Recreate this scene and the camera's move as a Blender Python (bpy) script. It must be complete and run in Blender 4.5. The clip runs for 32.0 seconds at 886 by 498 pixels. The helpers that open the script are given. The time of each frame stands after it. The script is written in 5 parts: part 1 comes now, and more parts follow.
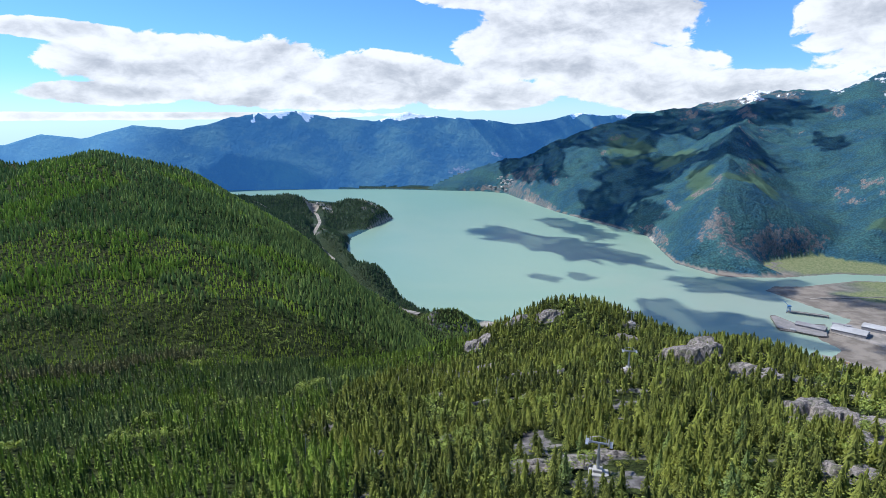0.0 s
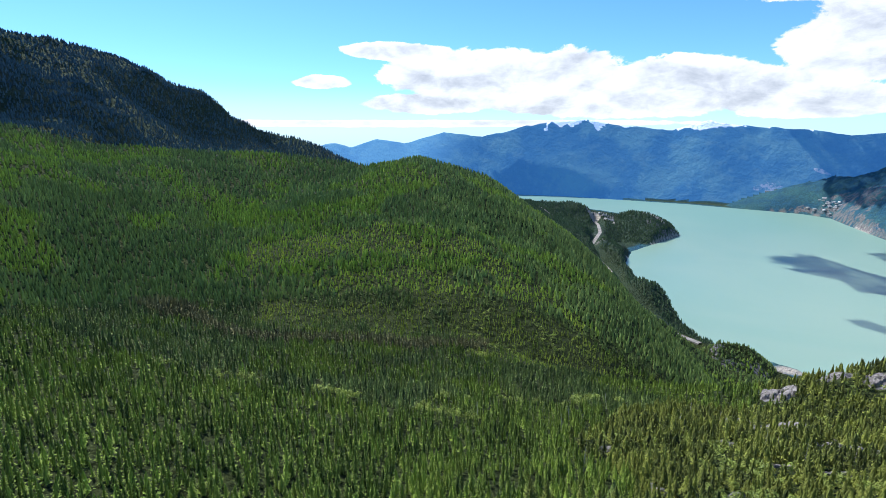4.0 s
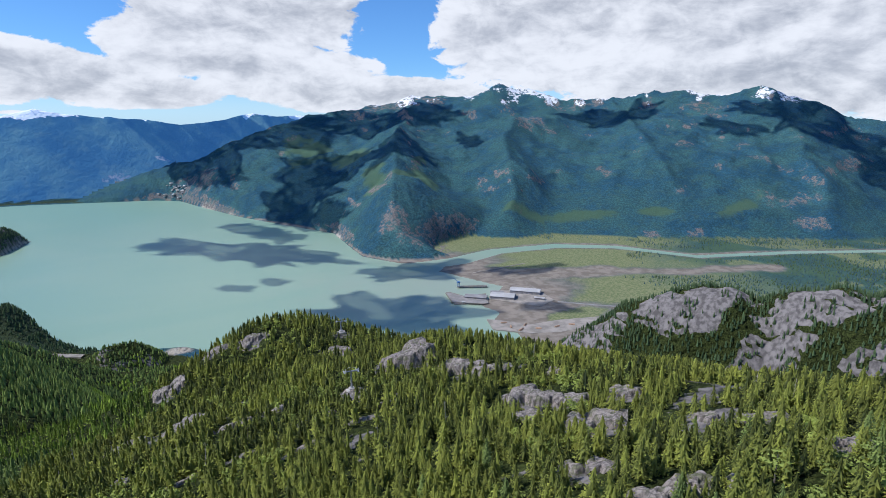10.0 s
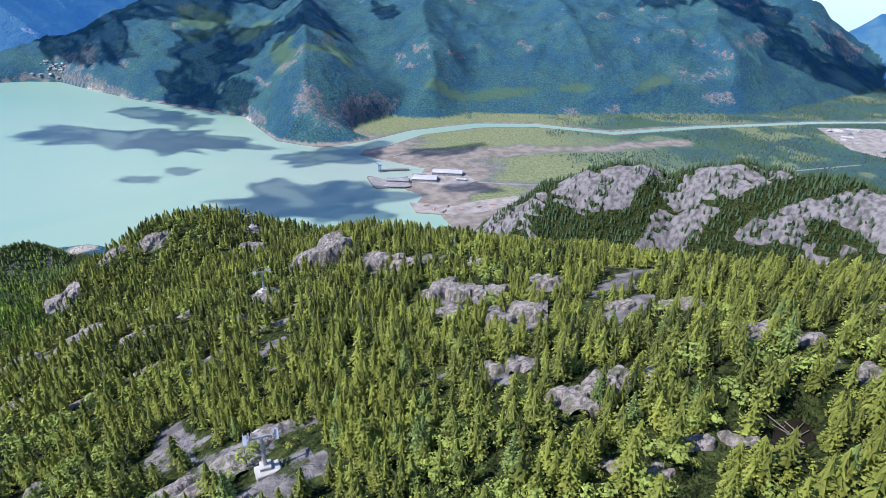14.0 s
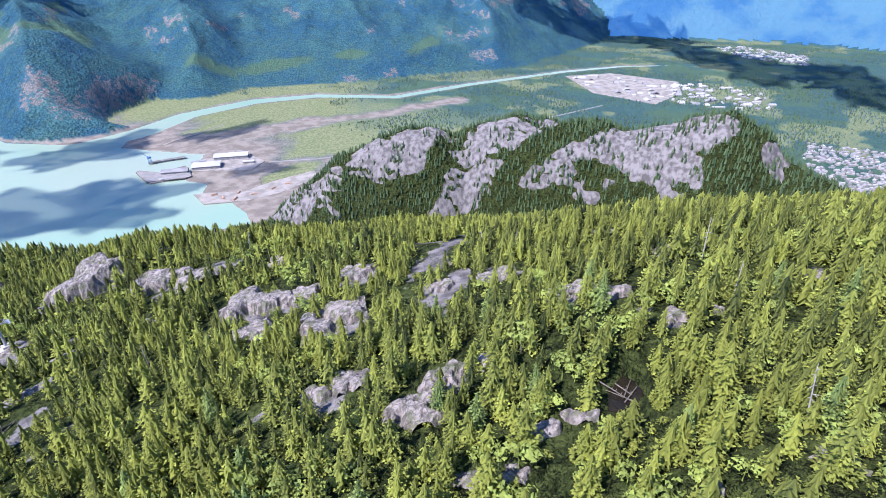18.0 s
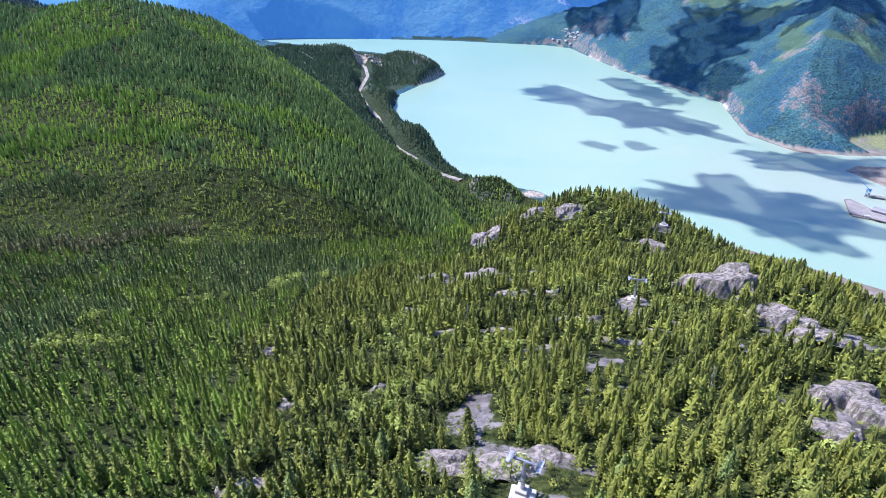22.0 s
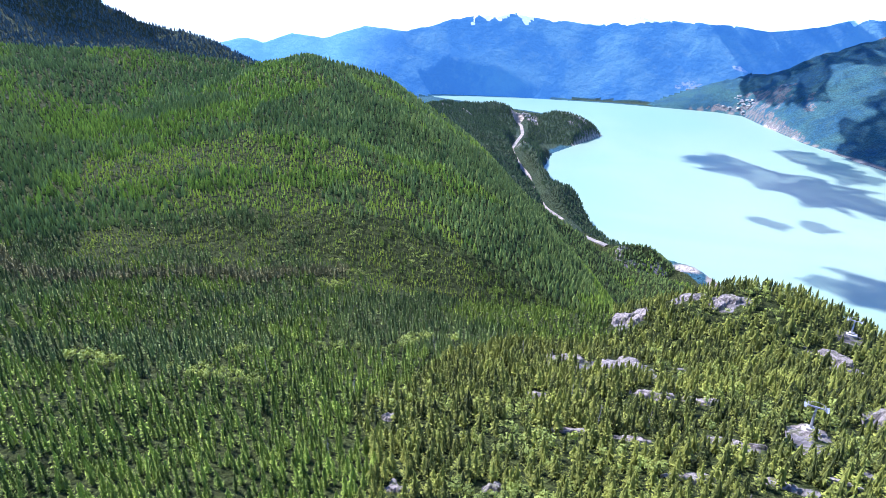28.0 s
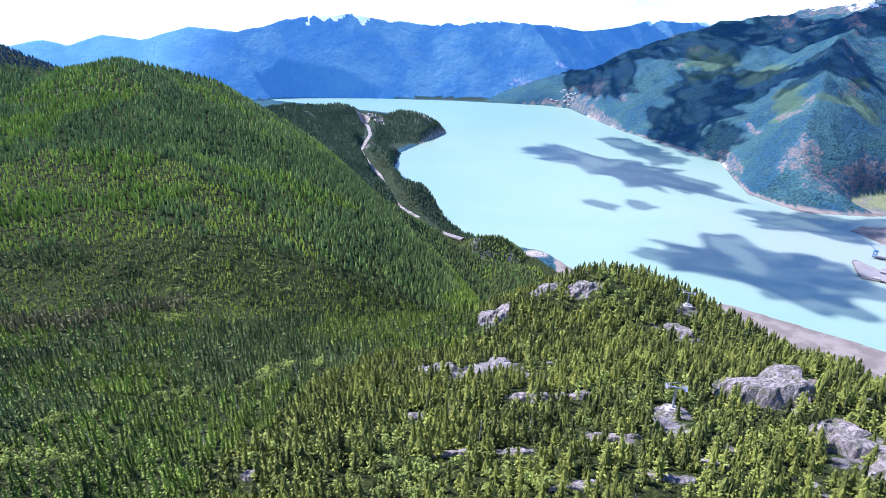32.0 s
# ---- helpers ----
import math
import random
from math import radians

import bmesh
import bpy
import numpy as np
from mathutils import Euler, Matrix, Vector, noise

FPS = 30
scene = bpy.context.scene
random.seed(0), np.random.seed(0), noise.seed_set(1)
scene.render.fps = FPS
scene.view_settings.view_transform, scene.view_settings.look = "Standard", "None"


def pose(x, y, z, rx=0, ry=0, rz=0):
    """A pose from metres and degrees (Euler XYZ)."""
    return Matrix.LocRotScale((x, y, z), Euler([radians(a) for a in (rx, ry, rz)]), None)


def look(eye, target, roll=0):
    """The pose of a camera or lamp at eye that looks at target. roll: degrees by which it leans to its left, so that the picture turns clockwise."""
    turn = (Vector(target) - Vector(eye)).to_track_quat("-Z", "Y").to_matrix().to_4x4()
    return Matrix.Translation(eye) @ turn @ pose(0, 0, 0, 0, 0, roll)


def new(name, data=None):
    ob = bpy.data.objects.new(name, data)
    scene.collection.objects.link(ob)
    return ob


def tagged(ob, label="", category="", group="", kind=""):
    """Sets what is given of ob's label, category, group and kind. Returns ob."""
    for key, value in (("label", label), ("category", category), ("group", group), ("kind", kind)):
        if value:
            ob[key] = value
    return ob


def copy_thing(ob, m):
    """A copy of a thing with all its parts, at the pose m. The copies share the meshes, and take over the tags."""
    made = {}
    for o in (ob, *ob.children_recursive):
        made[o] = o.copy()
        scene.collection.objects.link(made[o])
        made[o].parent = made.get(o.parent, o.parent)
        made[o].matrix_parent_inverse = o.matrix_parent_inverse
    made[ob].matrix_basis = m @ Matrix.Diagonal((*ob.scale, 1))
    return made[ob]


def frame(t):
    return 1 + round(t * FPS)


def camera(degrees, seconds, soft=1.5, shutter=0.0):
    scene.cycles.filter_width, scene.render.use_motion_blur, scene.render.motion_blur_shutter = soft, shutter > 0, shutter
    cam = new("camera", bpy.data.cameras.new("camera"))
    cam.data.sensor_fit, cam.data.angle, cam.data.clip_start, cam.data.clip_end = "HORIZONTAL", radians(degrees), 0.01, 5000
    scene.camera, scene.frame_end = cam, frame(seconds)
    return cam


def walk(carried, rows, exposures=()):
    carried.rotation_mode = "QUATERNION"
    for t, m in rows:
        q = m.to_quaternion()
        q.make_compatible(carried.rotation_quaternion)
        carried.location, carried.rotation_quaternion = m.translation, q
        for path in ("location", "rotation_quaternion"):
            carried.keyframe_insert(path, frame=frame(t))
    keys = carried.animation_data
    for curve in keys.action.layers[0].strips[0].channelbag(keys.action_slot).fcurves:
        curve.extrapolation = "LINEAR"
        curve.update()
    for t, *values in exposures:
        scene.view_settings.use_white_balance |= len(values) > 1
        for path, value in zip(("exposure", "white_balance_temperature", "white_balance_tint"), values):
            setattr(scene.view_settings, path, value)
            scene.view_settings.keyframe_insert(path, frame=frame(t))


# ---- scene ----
# camera path: seconds, x, y, z, heading, tilt, roll
PATH = [
    (0, -0, -0, 480, -0, -12.7, -0.59),
    (0.5, -3.03, -5.17, 481.2, -5.59, -12.64, -0.64),
    (1, -4.32, -10.12, 482.74, -13.39, -12.43, -0.31),
    (1.5, -5, -13.98, 484.56, -21.4, -12.31, -0.15),
    (2, -5.78, -16.49, 485.67, -32.3, -12.15, 0.11),
    (2.5, -6.35, -17.29, 486.07, -40.87, -11.99, 0.31),
    (4.5, -6.6, -2.42, 485.37, -22.66, -11.75, -0.03),
    (5, -6.79, 2.44, 484.47, -16.63, -11.76, 0.05),
    (5.5, -7.5, 7.25, 483.36, -5.17, -11.76, -0.3),
    (6, -7.89, 11.89, 482.82, 5.99, -11.87, -0.55),
    (6.5, -7.51, 16.17, 482.47, 15.29, -12.06, -0.63),
    (7, -5.94, 19.42, 482.81, 23.58, -12.33, -0.47),
    (7.5, -4.61, 21.45, 482.61, 29.29, -12.49, -0.55),
    (8, -3.54, 22.8, 482.36, 30.72, -12.59, -0.54),
    (8.5, -2.49, 23.81, 482.16, 31.34, -12.67, -0.48),
    (9, -1.43, 24.98, 481.97, 31.7, -12.75, -0.42),
    (9.5, -0.19, 26.08, 481.89, 31.82, -12.85, -0.36),
    (10, 1.22, 27.24, 481.67, 31.93, -12.89, -0.29),
    (10.5, 2.82, 28.64, 481.33, 34.78, -13, -0.18),
    (11, 4.43, 30.27, 481.1, 38.1, -13.13, -0.26),
    (11.5, 5.79, 31.67, 480.73, 39.1, -13.32, -0.07),
    (12, 7.14, 32.85, 480.59, 39.48, -15.07, -0.08),
    (12.5, 8.05, 33.71, 480.42, 39.75, -16.24, 0.08),
    (13, 8.91, 34.58, 480.59, 39.9, -18.64, 0.09),
    (13.5, 10.26, 35.67, 480.52, 39.99, -22.34, 0.05),
    (15.5, 13.89, 40.6, 481.34, 41.48, -28.17, 0.36),
    (16, 15.8, 41.97, 480.81, 47.24, -28.13, 0.39),
    (16.5, 17.84, 43.1, 480.53, 55.21, -28, 0.01),
    (17, 19.63, 44.39, 480.28, 59.79, -27.97, -0.01),
    (17.5, 21.15, 45.28, 480.16, 61.18, -27.94, 0.08),
    (18, 22.73, 46.12, 479.96, 62.07, -27.92, 0.13),
    (18.5, 24.12, 46.76, 479.89, 61.81, -27.94, 0.04),
    (19, 25.27, 47.52, 480, 57.47, -27.95, 0.27),
    (19.5, 25.98, 47.66, 480.61, 46.99, -28.05, 0.47),
    (20, 26.87, 47.24, 480.64, 32.35, -28.1, -0.28),
    (20.5, 27.81, 47.13, 481.22, 18.42, -27.23, -0.49),
    (21, 28.48, 47.13, 481.83, 7.32, -27.21, -0.32),
    (21.5, 29.16, 47.29, 482.13, 0.77, -27.16, -0.26),
    (22, 29.31, 47.47, 482.7, -6.05, -27.1, -0.08),
    (22.5, 29.75, 47.58, 483.31, -12.29, -27.04, 0.11),
    (23, 30.14, 48.43, 483.86, -15.19, -26.99, 0.06),
    (23.5, 30.13, 49.38, 484.24, -19.65, -26.97, 0.28),
    (24, 30.13, 49.99, 484.7, -21.89, -26.99, 0.42),
    (24.5, 29.68, 50.61, 485.21, -21.41, -26.97, 0.38),
    (26.5, 28.02, 55.07, 486, -21.6, -23.85, 0.41),
    (27, 27.71, 55.88, 485.87, -21.56, -23.61, 0.4),
    (27.5, 27.35, 57.03, 486.18, -21.54, -22.31, 0.48),
    (28, 26.87, 58.18, 486.3, -21.48, -21.72, 0.36),
    (28.5, 26.43, 59.64, 486.46, -20.26, -21.7, 0.39),
    (29, 25.82, 61.24, 486.48, -17.52, -21.66, 0.37),
    (29.5, 25.3, 62.91, 486.46, -16.45, -21.63, 0.32),
    (30, 24.87, 64.68, 486.51, -15.45, -21.62, 0.37),
    (30.5, 24.17, 66.48, 486.21, -13.83, -21.62, 0.4),
    (31, 24.13, 68.8, 485.91, -13.31, -21.62, 0.33),
    (31.5, 24.06, 71.05, 485.47, -11.83, -21.6, 0.36),
    (32, 23.51, 73.65, 485.47, -6.05, -21.61, 0.22),
]
cam = camera(76.90, 32.0, soft=0.8)


def aim(x, y, z, heading, tilt, roll):
    return pose(x, y, z, 90 + tilt, 0, -heading) @ pose(0, 0, 0, 0, 0, roll)


EXPOSURES = [(0, 0.14, 5950, 10), (2, 0.35, 5900, 10), (4.5, 0.35, 5900, 10), (7, 0.05, 5950, 11), (12, -0.1, 5950, 13), (13.5, 0.3, 5850, 15), (16, 0.88, 5750, 21), (21.5, 0.88, 5700, 23), (24.5, 1.22, 5600, 25), (26.5, 1.22, 5500, 25), (32, 0.97, 5500, 26)]
walk(cam, [(t, aim(*p)) for t, *p in PATH], EXPOSURES)

# ---- world and sun ----
SUN_AZ, SUN_EL = -70.0, 51.0     # degrees clockwise from +y, and above the horizon
sun_dir = Vector((math.sin(radians(SUN_AZ)) * math.cos(radians(SUN_EL)), math.cos(radians(SUN_AZ)) * math.cos(radians(SUN_EL)), math.sin(radians(SUN_EL))))
sun_data = bpy.data.lights.new("sun", "SUN")
sun_data.energy, sun_data.angle, sun_data.color = 5.0, radians(0.5), (1.0, 0.95, 0.86)
sun = new("sun", sun_data)
sun.matrix_world = look(sun_dir * 3000, (0, 0, 0))


def node(tree, kind, **inputs):
    """A node with its inputs set by position (i0, i1, ...) or by name; a socket links, a value sets."""
    n = tree.nodes.new(kind)
    for key, value in inputs.items():
        if key.startswith("p_"):
            exec_name = key[2:]
            if exec_name == "operation":
                n.operation = value
            elif exec_name == "type":
                n.data_type = value
            elif exec_name == "blend":
                n.blend_type = value
            elif exec_name == "attr":
                n.attribute_name = value
            elif exec_name == "dims":
                n.noise_dimensions = value
            continue
        sock = n.inputs[int(key[1:])] if key[0] == "i" and key[1:].isdigit() else n.inputs[key.replace("_", " ")]
        if isinstance(value, bpy.types.NodeSocket):
            tree.links.new(value, sock)
        else:
            sock.default_value = value
    return n


def maths(tree, op, a, b=0.0, c=0.0, clamp=False):
    n = node(tree, "ShaderNodeMath", p_operation=op, i0=a, i1=b, i2=c)
    n.use_clamp = clamp
    return n.outputs[0]


def blend(tree, fac, a, b, mode="MIX"):
    n = tree.nodes.new("ShaderNodeMix")
    n.data_type, n.blend_type = "RGBA", mode
    for sock, value in ((n.inputs[0], fac), (n.inputs[6], a), (n.inputs[7], b)):
        if isinstance(value, bpy.types.NodeSocket):
            tree.links.new(value, sock)
        else:
            sock.default_value = value if not isinstance(value, tuple) else (*value, 1.0)[:4]
    return n.outputs[2]


def fbm_node(tree, vec, scale, detail=5.0, rough=0.55, distortion=0.0):
    n = node(tree, "ShaderNodeTexNoise", Vector=vec, Scale=scale, Detail=detail, Roughness=rough, Distortion=distortion)
    return n.outputs[0]


def step_node(tree, value, lo, hi):
    n = node(tree, "ShaderNodeMapRange", i0=value, i1=lo, i2=hi)
    n.interpolation_type = "SMOOTHSTEP"
    return n.outputs[0]


def build_world():
    world = bpy.data.worlds.new("sky")
    scene.world = world
    world.use_nodes = True
    tree = world.node_tree
    tree.nodes.clear()
    sky = tree.nodes.new("ShaderNodeTexSky")
    sky.sky_type, sky.sun_disc = "NISHITA", False
    sky.sun_elevation, sky.sun_rotation = radians(SUN_EL), radians(SUN_AZ)
    sky.air_density, sky.dust_density, sky.ozone_density, sky.altitude = 1.0, 0.4, 2.0, 900
    coord = tree.nodes.new("ShaderNodeTexCoord").outputs["Generated"]
    sep = node(tree, "ShaderNodeSeparateXYZ", Vector=coord)
    x, y, z = sep.outputs
    az = maths(tree, "ARCTAN2", x, y)
    el = maths(tree, "ARCSINE", z)
    azd, eld = maths(tree, "MULTIPLY", az, 57.2958), maths(tree, "MULTIPLY", el, 57.2958)
    # cloud banks as soft ellipses in heading and height, broken up by noise
    flat = node(tree, "ShaderNodeCombineXYZ", X=maths(tree, "MULTIPLY", az, 1.0), Y=maths(tree, "MULTIPLY", el, 1.9), Z=0.3).outputs[0]
    big = fbm_node(tree, flat, 6.0, 8.0, 0.55, 0.3)
    fine = fbm_node(tree, flat, 20.0, 9.0, 0.62, 0.5)
    puff = maths(tree, "ADD", maths(tree, "MULTIPLY", maths(tree, "SUBTRACT", big, 0.5), 1.7), maths(tree, "MULTIPLY", maths(tree, "SUBTRACT", fine, 0.5), 1.2))
    field = None
    for a, e, ra, re in CLOUDS:
        da = maths(tree, "DIVIDE", maths(tree, "SUBTRACT", azd, a), ra)
        de = maths(tree, "DIVIDE", maths(tree, "SUBTRACT", eld, e), re)
        d = maths(tree, "SUBTRACT", 1.0, maths(tree, "ADD", maths(tree, "MULTIPLY", da, da), maths(tree, "MULTIPLY", de, de)))
        field = d if field is None else maths(tree, "SMOOTH_MAX", field, d, 0.3)
    for a, e, ra, re in GAPS:
        da = maths(tree, "DIVIDE", maths(tree, "SUBTRACT", azd, a), ra)
        de = maths(tree, "DIVIDE", maths(tree, "SUBTRACT", eld, e), re)
        d = maths(tree, "SUBTRACT", maths(tree, "ADD", maths(tree, "MULTIPLY", da, da), maths(tree, "MULTIPLY", de, de)), 1.0)
        field = maths(tree, "SMOOTH_MIN", field, d, 0.2)
    overhead = maths(tree, "SUBTRACT", maths(tree, "MULTIPLY", maths(tree, "SUBTRACT", fbm_node(tree, coord, 3.0, 6.0), 0.5), 4.0), maths(tree, "MULTIPLY", step_node(tree, eld, 24.0, 30.0), -0.2))
    overhead = maths(tree, "SUBTRACT", overhead, maths(tree, "SUBTRACT", 1.0, step_node(tree, eld, 22.0, 30.0)))
    overhead = maths(tree, "SUBTRACT", overhead, 0.7)
    field = maths(tree, "MAXIMUM", maths(tree, "MAXIMUM", field, -1.5), overhead)
    dens = maths(tree, "ADD", field, puff)
    mask = step_node(tree, dens, 0.0, 0.16)
    # bases grey, edges and crowns bright
    lifted = node(tree, "ShaderNodeVectorMath", p_operation="ADD", i0=flat, i1=(-0.016, 0.042, 0.0)).outputs[0]
    above = maths(tree, "ADD", maths(tree, "MULTIPLY", fbm_node(tree, lifted, 6.0, 8.0, 0.55, 0.3), 2.6), maths(tree, "MULTIPLY", fbm_node(tree, lifted, 20.0, 9.0, 0.62, 0.5), 1.1))
    here = maths(tree, "ADD", maths(tree, "MULTIPLY", big, 2.6), maths(tree, "MULTIPLY", fine, 1.1))
    core = step_node(tree, maths(tree, "ADD", maths(tree, "SUBTRACT", above, here), maths(tree, "MULTIPLY", dens, 0.40)), -0.12, 0.95)
    cloud = blend(tree, core, (8.6, 8.6, 8.6), (4.1, 4.3, 4.7))
    skycol = blend(tree, 1.0, sky.outputs[0], (0.62, 0.98, 1.38), "MULTIPLY")
    low = maths(tree, "SUBTRACT", 1.0, step_node(tree, eld, 0.5, 5.0))
    skycol = blend(tree, maths(tree, "MULTIPLY", low, 0.5), skycol, (6.6, 8.4, 9.6))
    col = blend(tree, maths(tree, "MULTIPLY", mask, 0.97), skycol, cloud)
    back = node(tree, "ShaderNodeBackground", Color=col, Strength=0.11)
    out = tree.nodes.new("ShaderNodeOutputWorld")
    tree.links.new(back.outputs[0], out.inputs[0])


# cloud banks: heading, height, half width, half height in degrees
CLOUDS = [(-33, 7.7, 6, 0.9), (-24, 5.4, 11, 2.9), (-30, 2.8, 7, 1.2), (-16, 5.2, 6, 2.9), (-6, 4.4, 8, 2.5), (-12, 3.0, 14, 1.7), (8, 7.0, 7, 3.0), (14, 8.5, 11, 5.0), (16, 14, 12, 5), (5, 12.6, 8, 2.2), (26, 2.4, 12, 2.0),
          (42, 8.0, 12, 5.4), (50, 13, 18, 5), (62, 7, 14, 6.0), (74, 12, 18, 6.0), (90, 8, 18, 6.0), (-40, 4.8, 3.0, 0.7), (-30, 0.9, 26, 0.4), (4, 2.6, 8, 1.6), (0, 3.6, 7, 2.2), (18, 4.5, 9, 3.4), (60, 3.0, 16, 3.4), (76, 3.2, 16, 3.6)]
# patches of open sky between them
GAPS = [(28.0, 7.6, 2.6, 3.0)]
build_world()

# ---- noise and plan helpers ----


def hashed(ix, iy, seed):
    h = (ix.astype(np.int64) * 374761393 + iy.astype(np.int64) * 668265263 + seed * 974711) & 0x7FFFFFFF
    h = ((h ^ (h >> 13)) * 1274126177) & 0x7FFFFFFF
    return ((h ^ (h >> 16)) & 0xFFFF) / 65535.0


def value_noise(x, y, seed):
    ix, iy = np.floor(x), np.floor(y)
    fx, fy = x - ix, y - iy
    fx, fy = fx * fx * fx * (fx * (fx * 6 - 15) + 10), fy * fy * fy * (fy * (fy * 6 - 15) + 10)
    a, b, c, d = (hashed(ix + i, iy + j, seed) for i, j in ((0, 0), (1, 0), (0, 1), (1, 1)))
    return (a + (b - a) * fx) * (1 - fy) + (c + (d - c) * fx) * fy


def fbm(x, y, size, seed=0, octaves=5, rough=0.5):
    """Fractal noise about 0, from -1 to 1, with its largest lumps of that size in metres."""
    total, amp, norm = 0.0, 1.0, 0.0
    for k in range(octaves):
        s = 2.0 ** k / size
        total = total + amp * (2 * value_noise(x * s + 17.3 * k, y * s - 9.1 * k, seed + k) - 1)
        norm, amp = norm + amp, amp * rough
    return total / norm * 1.6


def ridged(x, y, size, seed=0, octaves=5):
    total, amp, norm = 0.0, 1.0, 0.0
    for k in range(octaves):
        s = 2.0 ** k / size
        total = total + amp * (1 - np.abs(2 * value_noise(x * s + 5.7 * k, y * s + 3.3 * k, seed + k) - 1) * 2)
        norm, amp = norm + amp, amp * 0.5
    return total / norm


def smooth(v, lo, hi):
    t = np.clip((v - lo) / (hi - lo), 0, 1)
    return t * t * (3 - 2 * t)


def along(x, y, line):
    """Distance to a line of (x, y, z, ...), the value z at its nearest point, and the side (+ to the right of its way)."""
    best, z, side = np.full(x.shape, 1e9), np.zeros(x.shape), np.zeros(x.shape)
    for p, q in zip(line, line[1:]):
        dx, dy = q[0] - p[0], q[1] - p[1]
        t = np.clip(((x - p[0]) * dx + (y - p[1]) * dy) / (dx * dx + dy * dy), 0, 1)
        d = np.hypot(x - p[0] - t * dx, y - p[1] - t * dy)
        near = d < best
        best = np.where(near, d, best)
        z = np.where(near, p[2] + t * (q[2] - p[2]), z)
        side = np.where(near, dy * (x - p[0]) - dx * (y - p[1]), side)
    return best, z, side


def inside(x, y, ring):
    hit = np.zeros(x.shape, bool)
    for p, q in zip(ring, ring[1:] + ring[:1]):
        cross = (p[1] > y) != (q[1] > y)
        hit ^= cross & (x < (q[0] - p[0]) * (y - p[1]) / (q[1] - p[1] + 1e-9) + p[0])
    return hit


def softmax(values, k):
    top = np.maximum.reduce(values)
    return top + k * np.log(sum(np.exp(np.clip((v - top) / k, -40, 0)) for v in values))


# ---- plan of the land ----
HILL = [(-1250, 60, 600), (-1110, 330, 540), (-1000, 560, 468), (-831, 800, 440), (-640, 870, 420), (-515, 857, 439), (-430, 930, 409), (-349, 1001, 343), (-241, 1090, 208), (-117, 1145, 104), (-10, 1165, 30)]
PEAK_SOUTH = [(-2150, -100, 900), (-1953, 433, 815), (-1880, 684, 806), (-1750, 968, 710), (-1640, 1150, 684), (-1555, 1255, 624), (-1487, 1338, 532), (-1365, 1455, 455), (-1250, 1560, 400)]
EAST_LAND = [(-1365, 1455, 430), (-1000, 1750, 270), (-850, 2100, 210), (-900, 2500, 180), (-760, 2720, 120)]
HEADLAND = [(-900, 2700, 150), (-760, 2720, 150), (-650, 2720, 128), (-560, 2790, 90), (-480, 2800, 118), (-400, 2790, 112), (-320, 2840, 60), (-258, 2885, 4)]
SHORE_KNOLL = [(-20, 1235, 58), (30, 1255, 52)]
CHIEF_A = [(440, 500, 205), (489, 423, 276), (546, 340, 300), (565, 312, 292)]
CHIEF_B = [(535, 322, 240), (566, 300, 302), (588, 250, 325), (612, 172, 326)]
CHIEF_C = [(597, 205, 290), (620, 108, 331), (625, 52, 344), (626, 20, 328), (620, -10, 300), (614, -60, 280)]
WEST = [(1334, 4014, 528), (1616, 3909, 547), (2045, 3701, 632), (2372, 3499, 648), (2532, 3384, 700), (2777, 3185, 655), (2927, 3047, 605), (3123, 2843, 595), (3251, 2695, 638), (3436, 2452, 662),
        (3541, 2296, 622), (3636, 2139, 668), (3719, 1990, 625), (3810, 1808, 596), (3878, 1653, 505), (3958, 1447, 452), (4018, 1268, 335), (4087, 1016, 175), (4120, 850, 60)]
SPURS = [
    [(1616, 3909, 547), (1250, 3500, 400), (900, 3300, 180), (720, 3200, 40)],
    [(2045, 3701, 632), (1600, 3050, 470), (1250, 2500, 370), (1020, 2150, 290), (930, 1960, 200), (940, 1830, 135), (1010, 1730, 80), (1090, 1680, 25)],
    [(2532, 3384, 660), (2150, 2700, 470), (1800, 2250, 330), (1500, 1980, 140)],
    [(3123, 2843, 595), (2700, 2200, 430), (2350, 1750, 220), (2150, 1560, 60)],
    [(3636, 2139, 620), (3250, 1700, 470), (2900, 1350, 260), (2600, 1180, 110)],
]
BENCH = [(2080, 1520, 70), (2250, 1420, 120), (2450, 1300, 135), (2640, 1150, 80)]
FAR = [(-2300, 4150, 300), (-2184, 4240, 380), (-1960, 4394, 462), (-1640, 4520, 552), (-1239, 4645, 592), (-892, 4723, 549), (-540, 4770, 510), (-289, 4795, 577), (11, 4800, 528), (340, 4790, 510), (600, 4765, 468),
       (812, 4733, 504), (1132, 4670, 552), (1528, 4550, 525), (1800, 4450, 500)]
ISLES = [(-3560, 3240, 405), (-3220, 3590, 378), (-3045, 3740, 410), (-2950, 3810, 372), (-2770, 3945, 436), (-2580, 4070, 398), (-2290, 4235, 486), (-2030, 4365, 462), (-1900, 4430, 440)]
NORTH_END = [(4300, 1100, 380), (4500, 600, 420), (4650, 100, 470), (4700, -400, 520), (4600, -900, 600)]
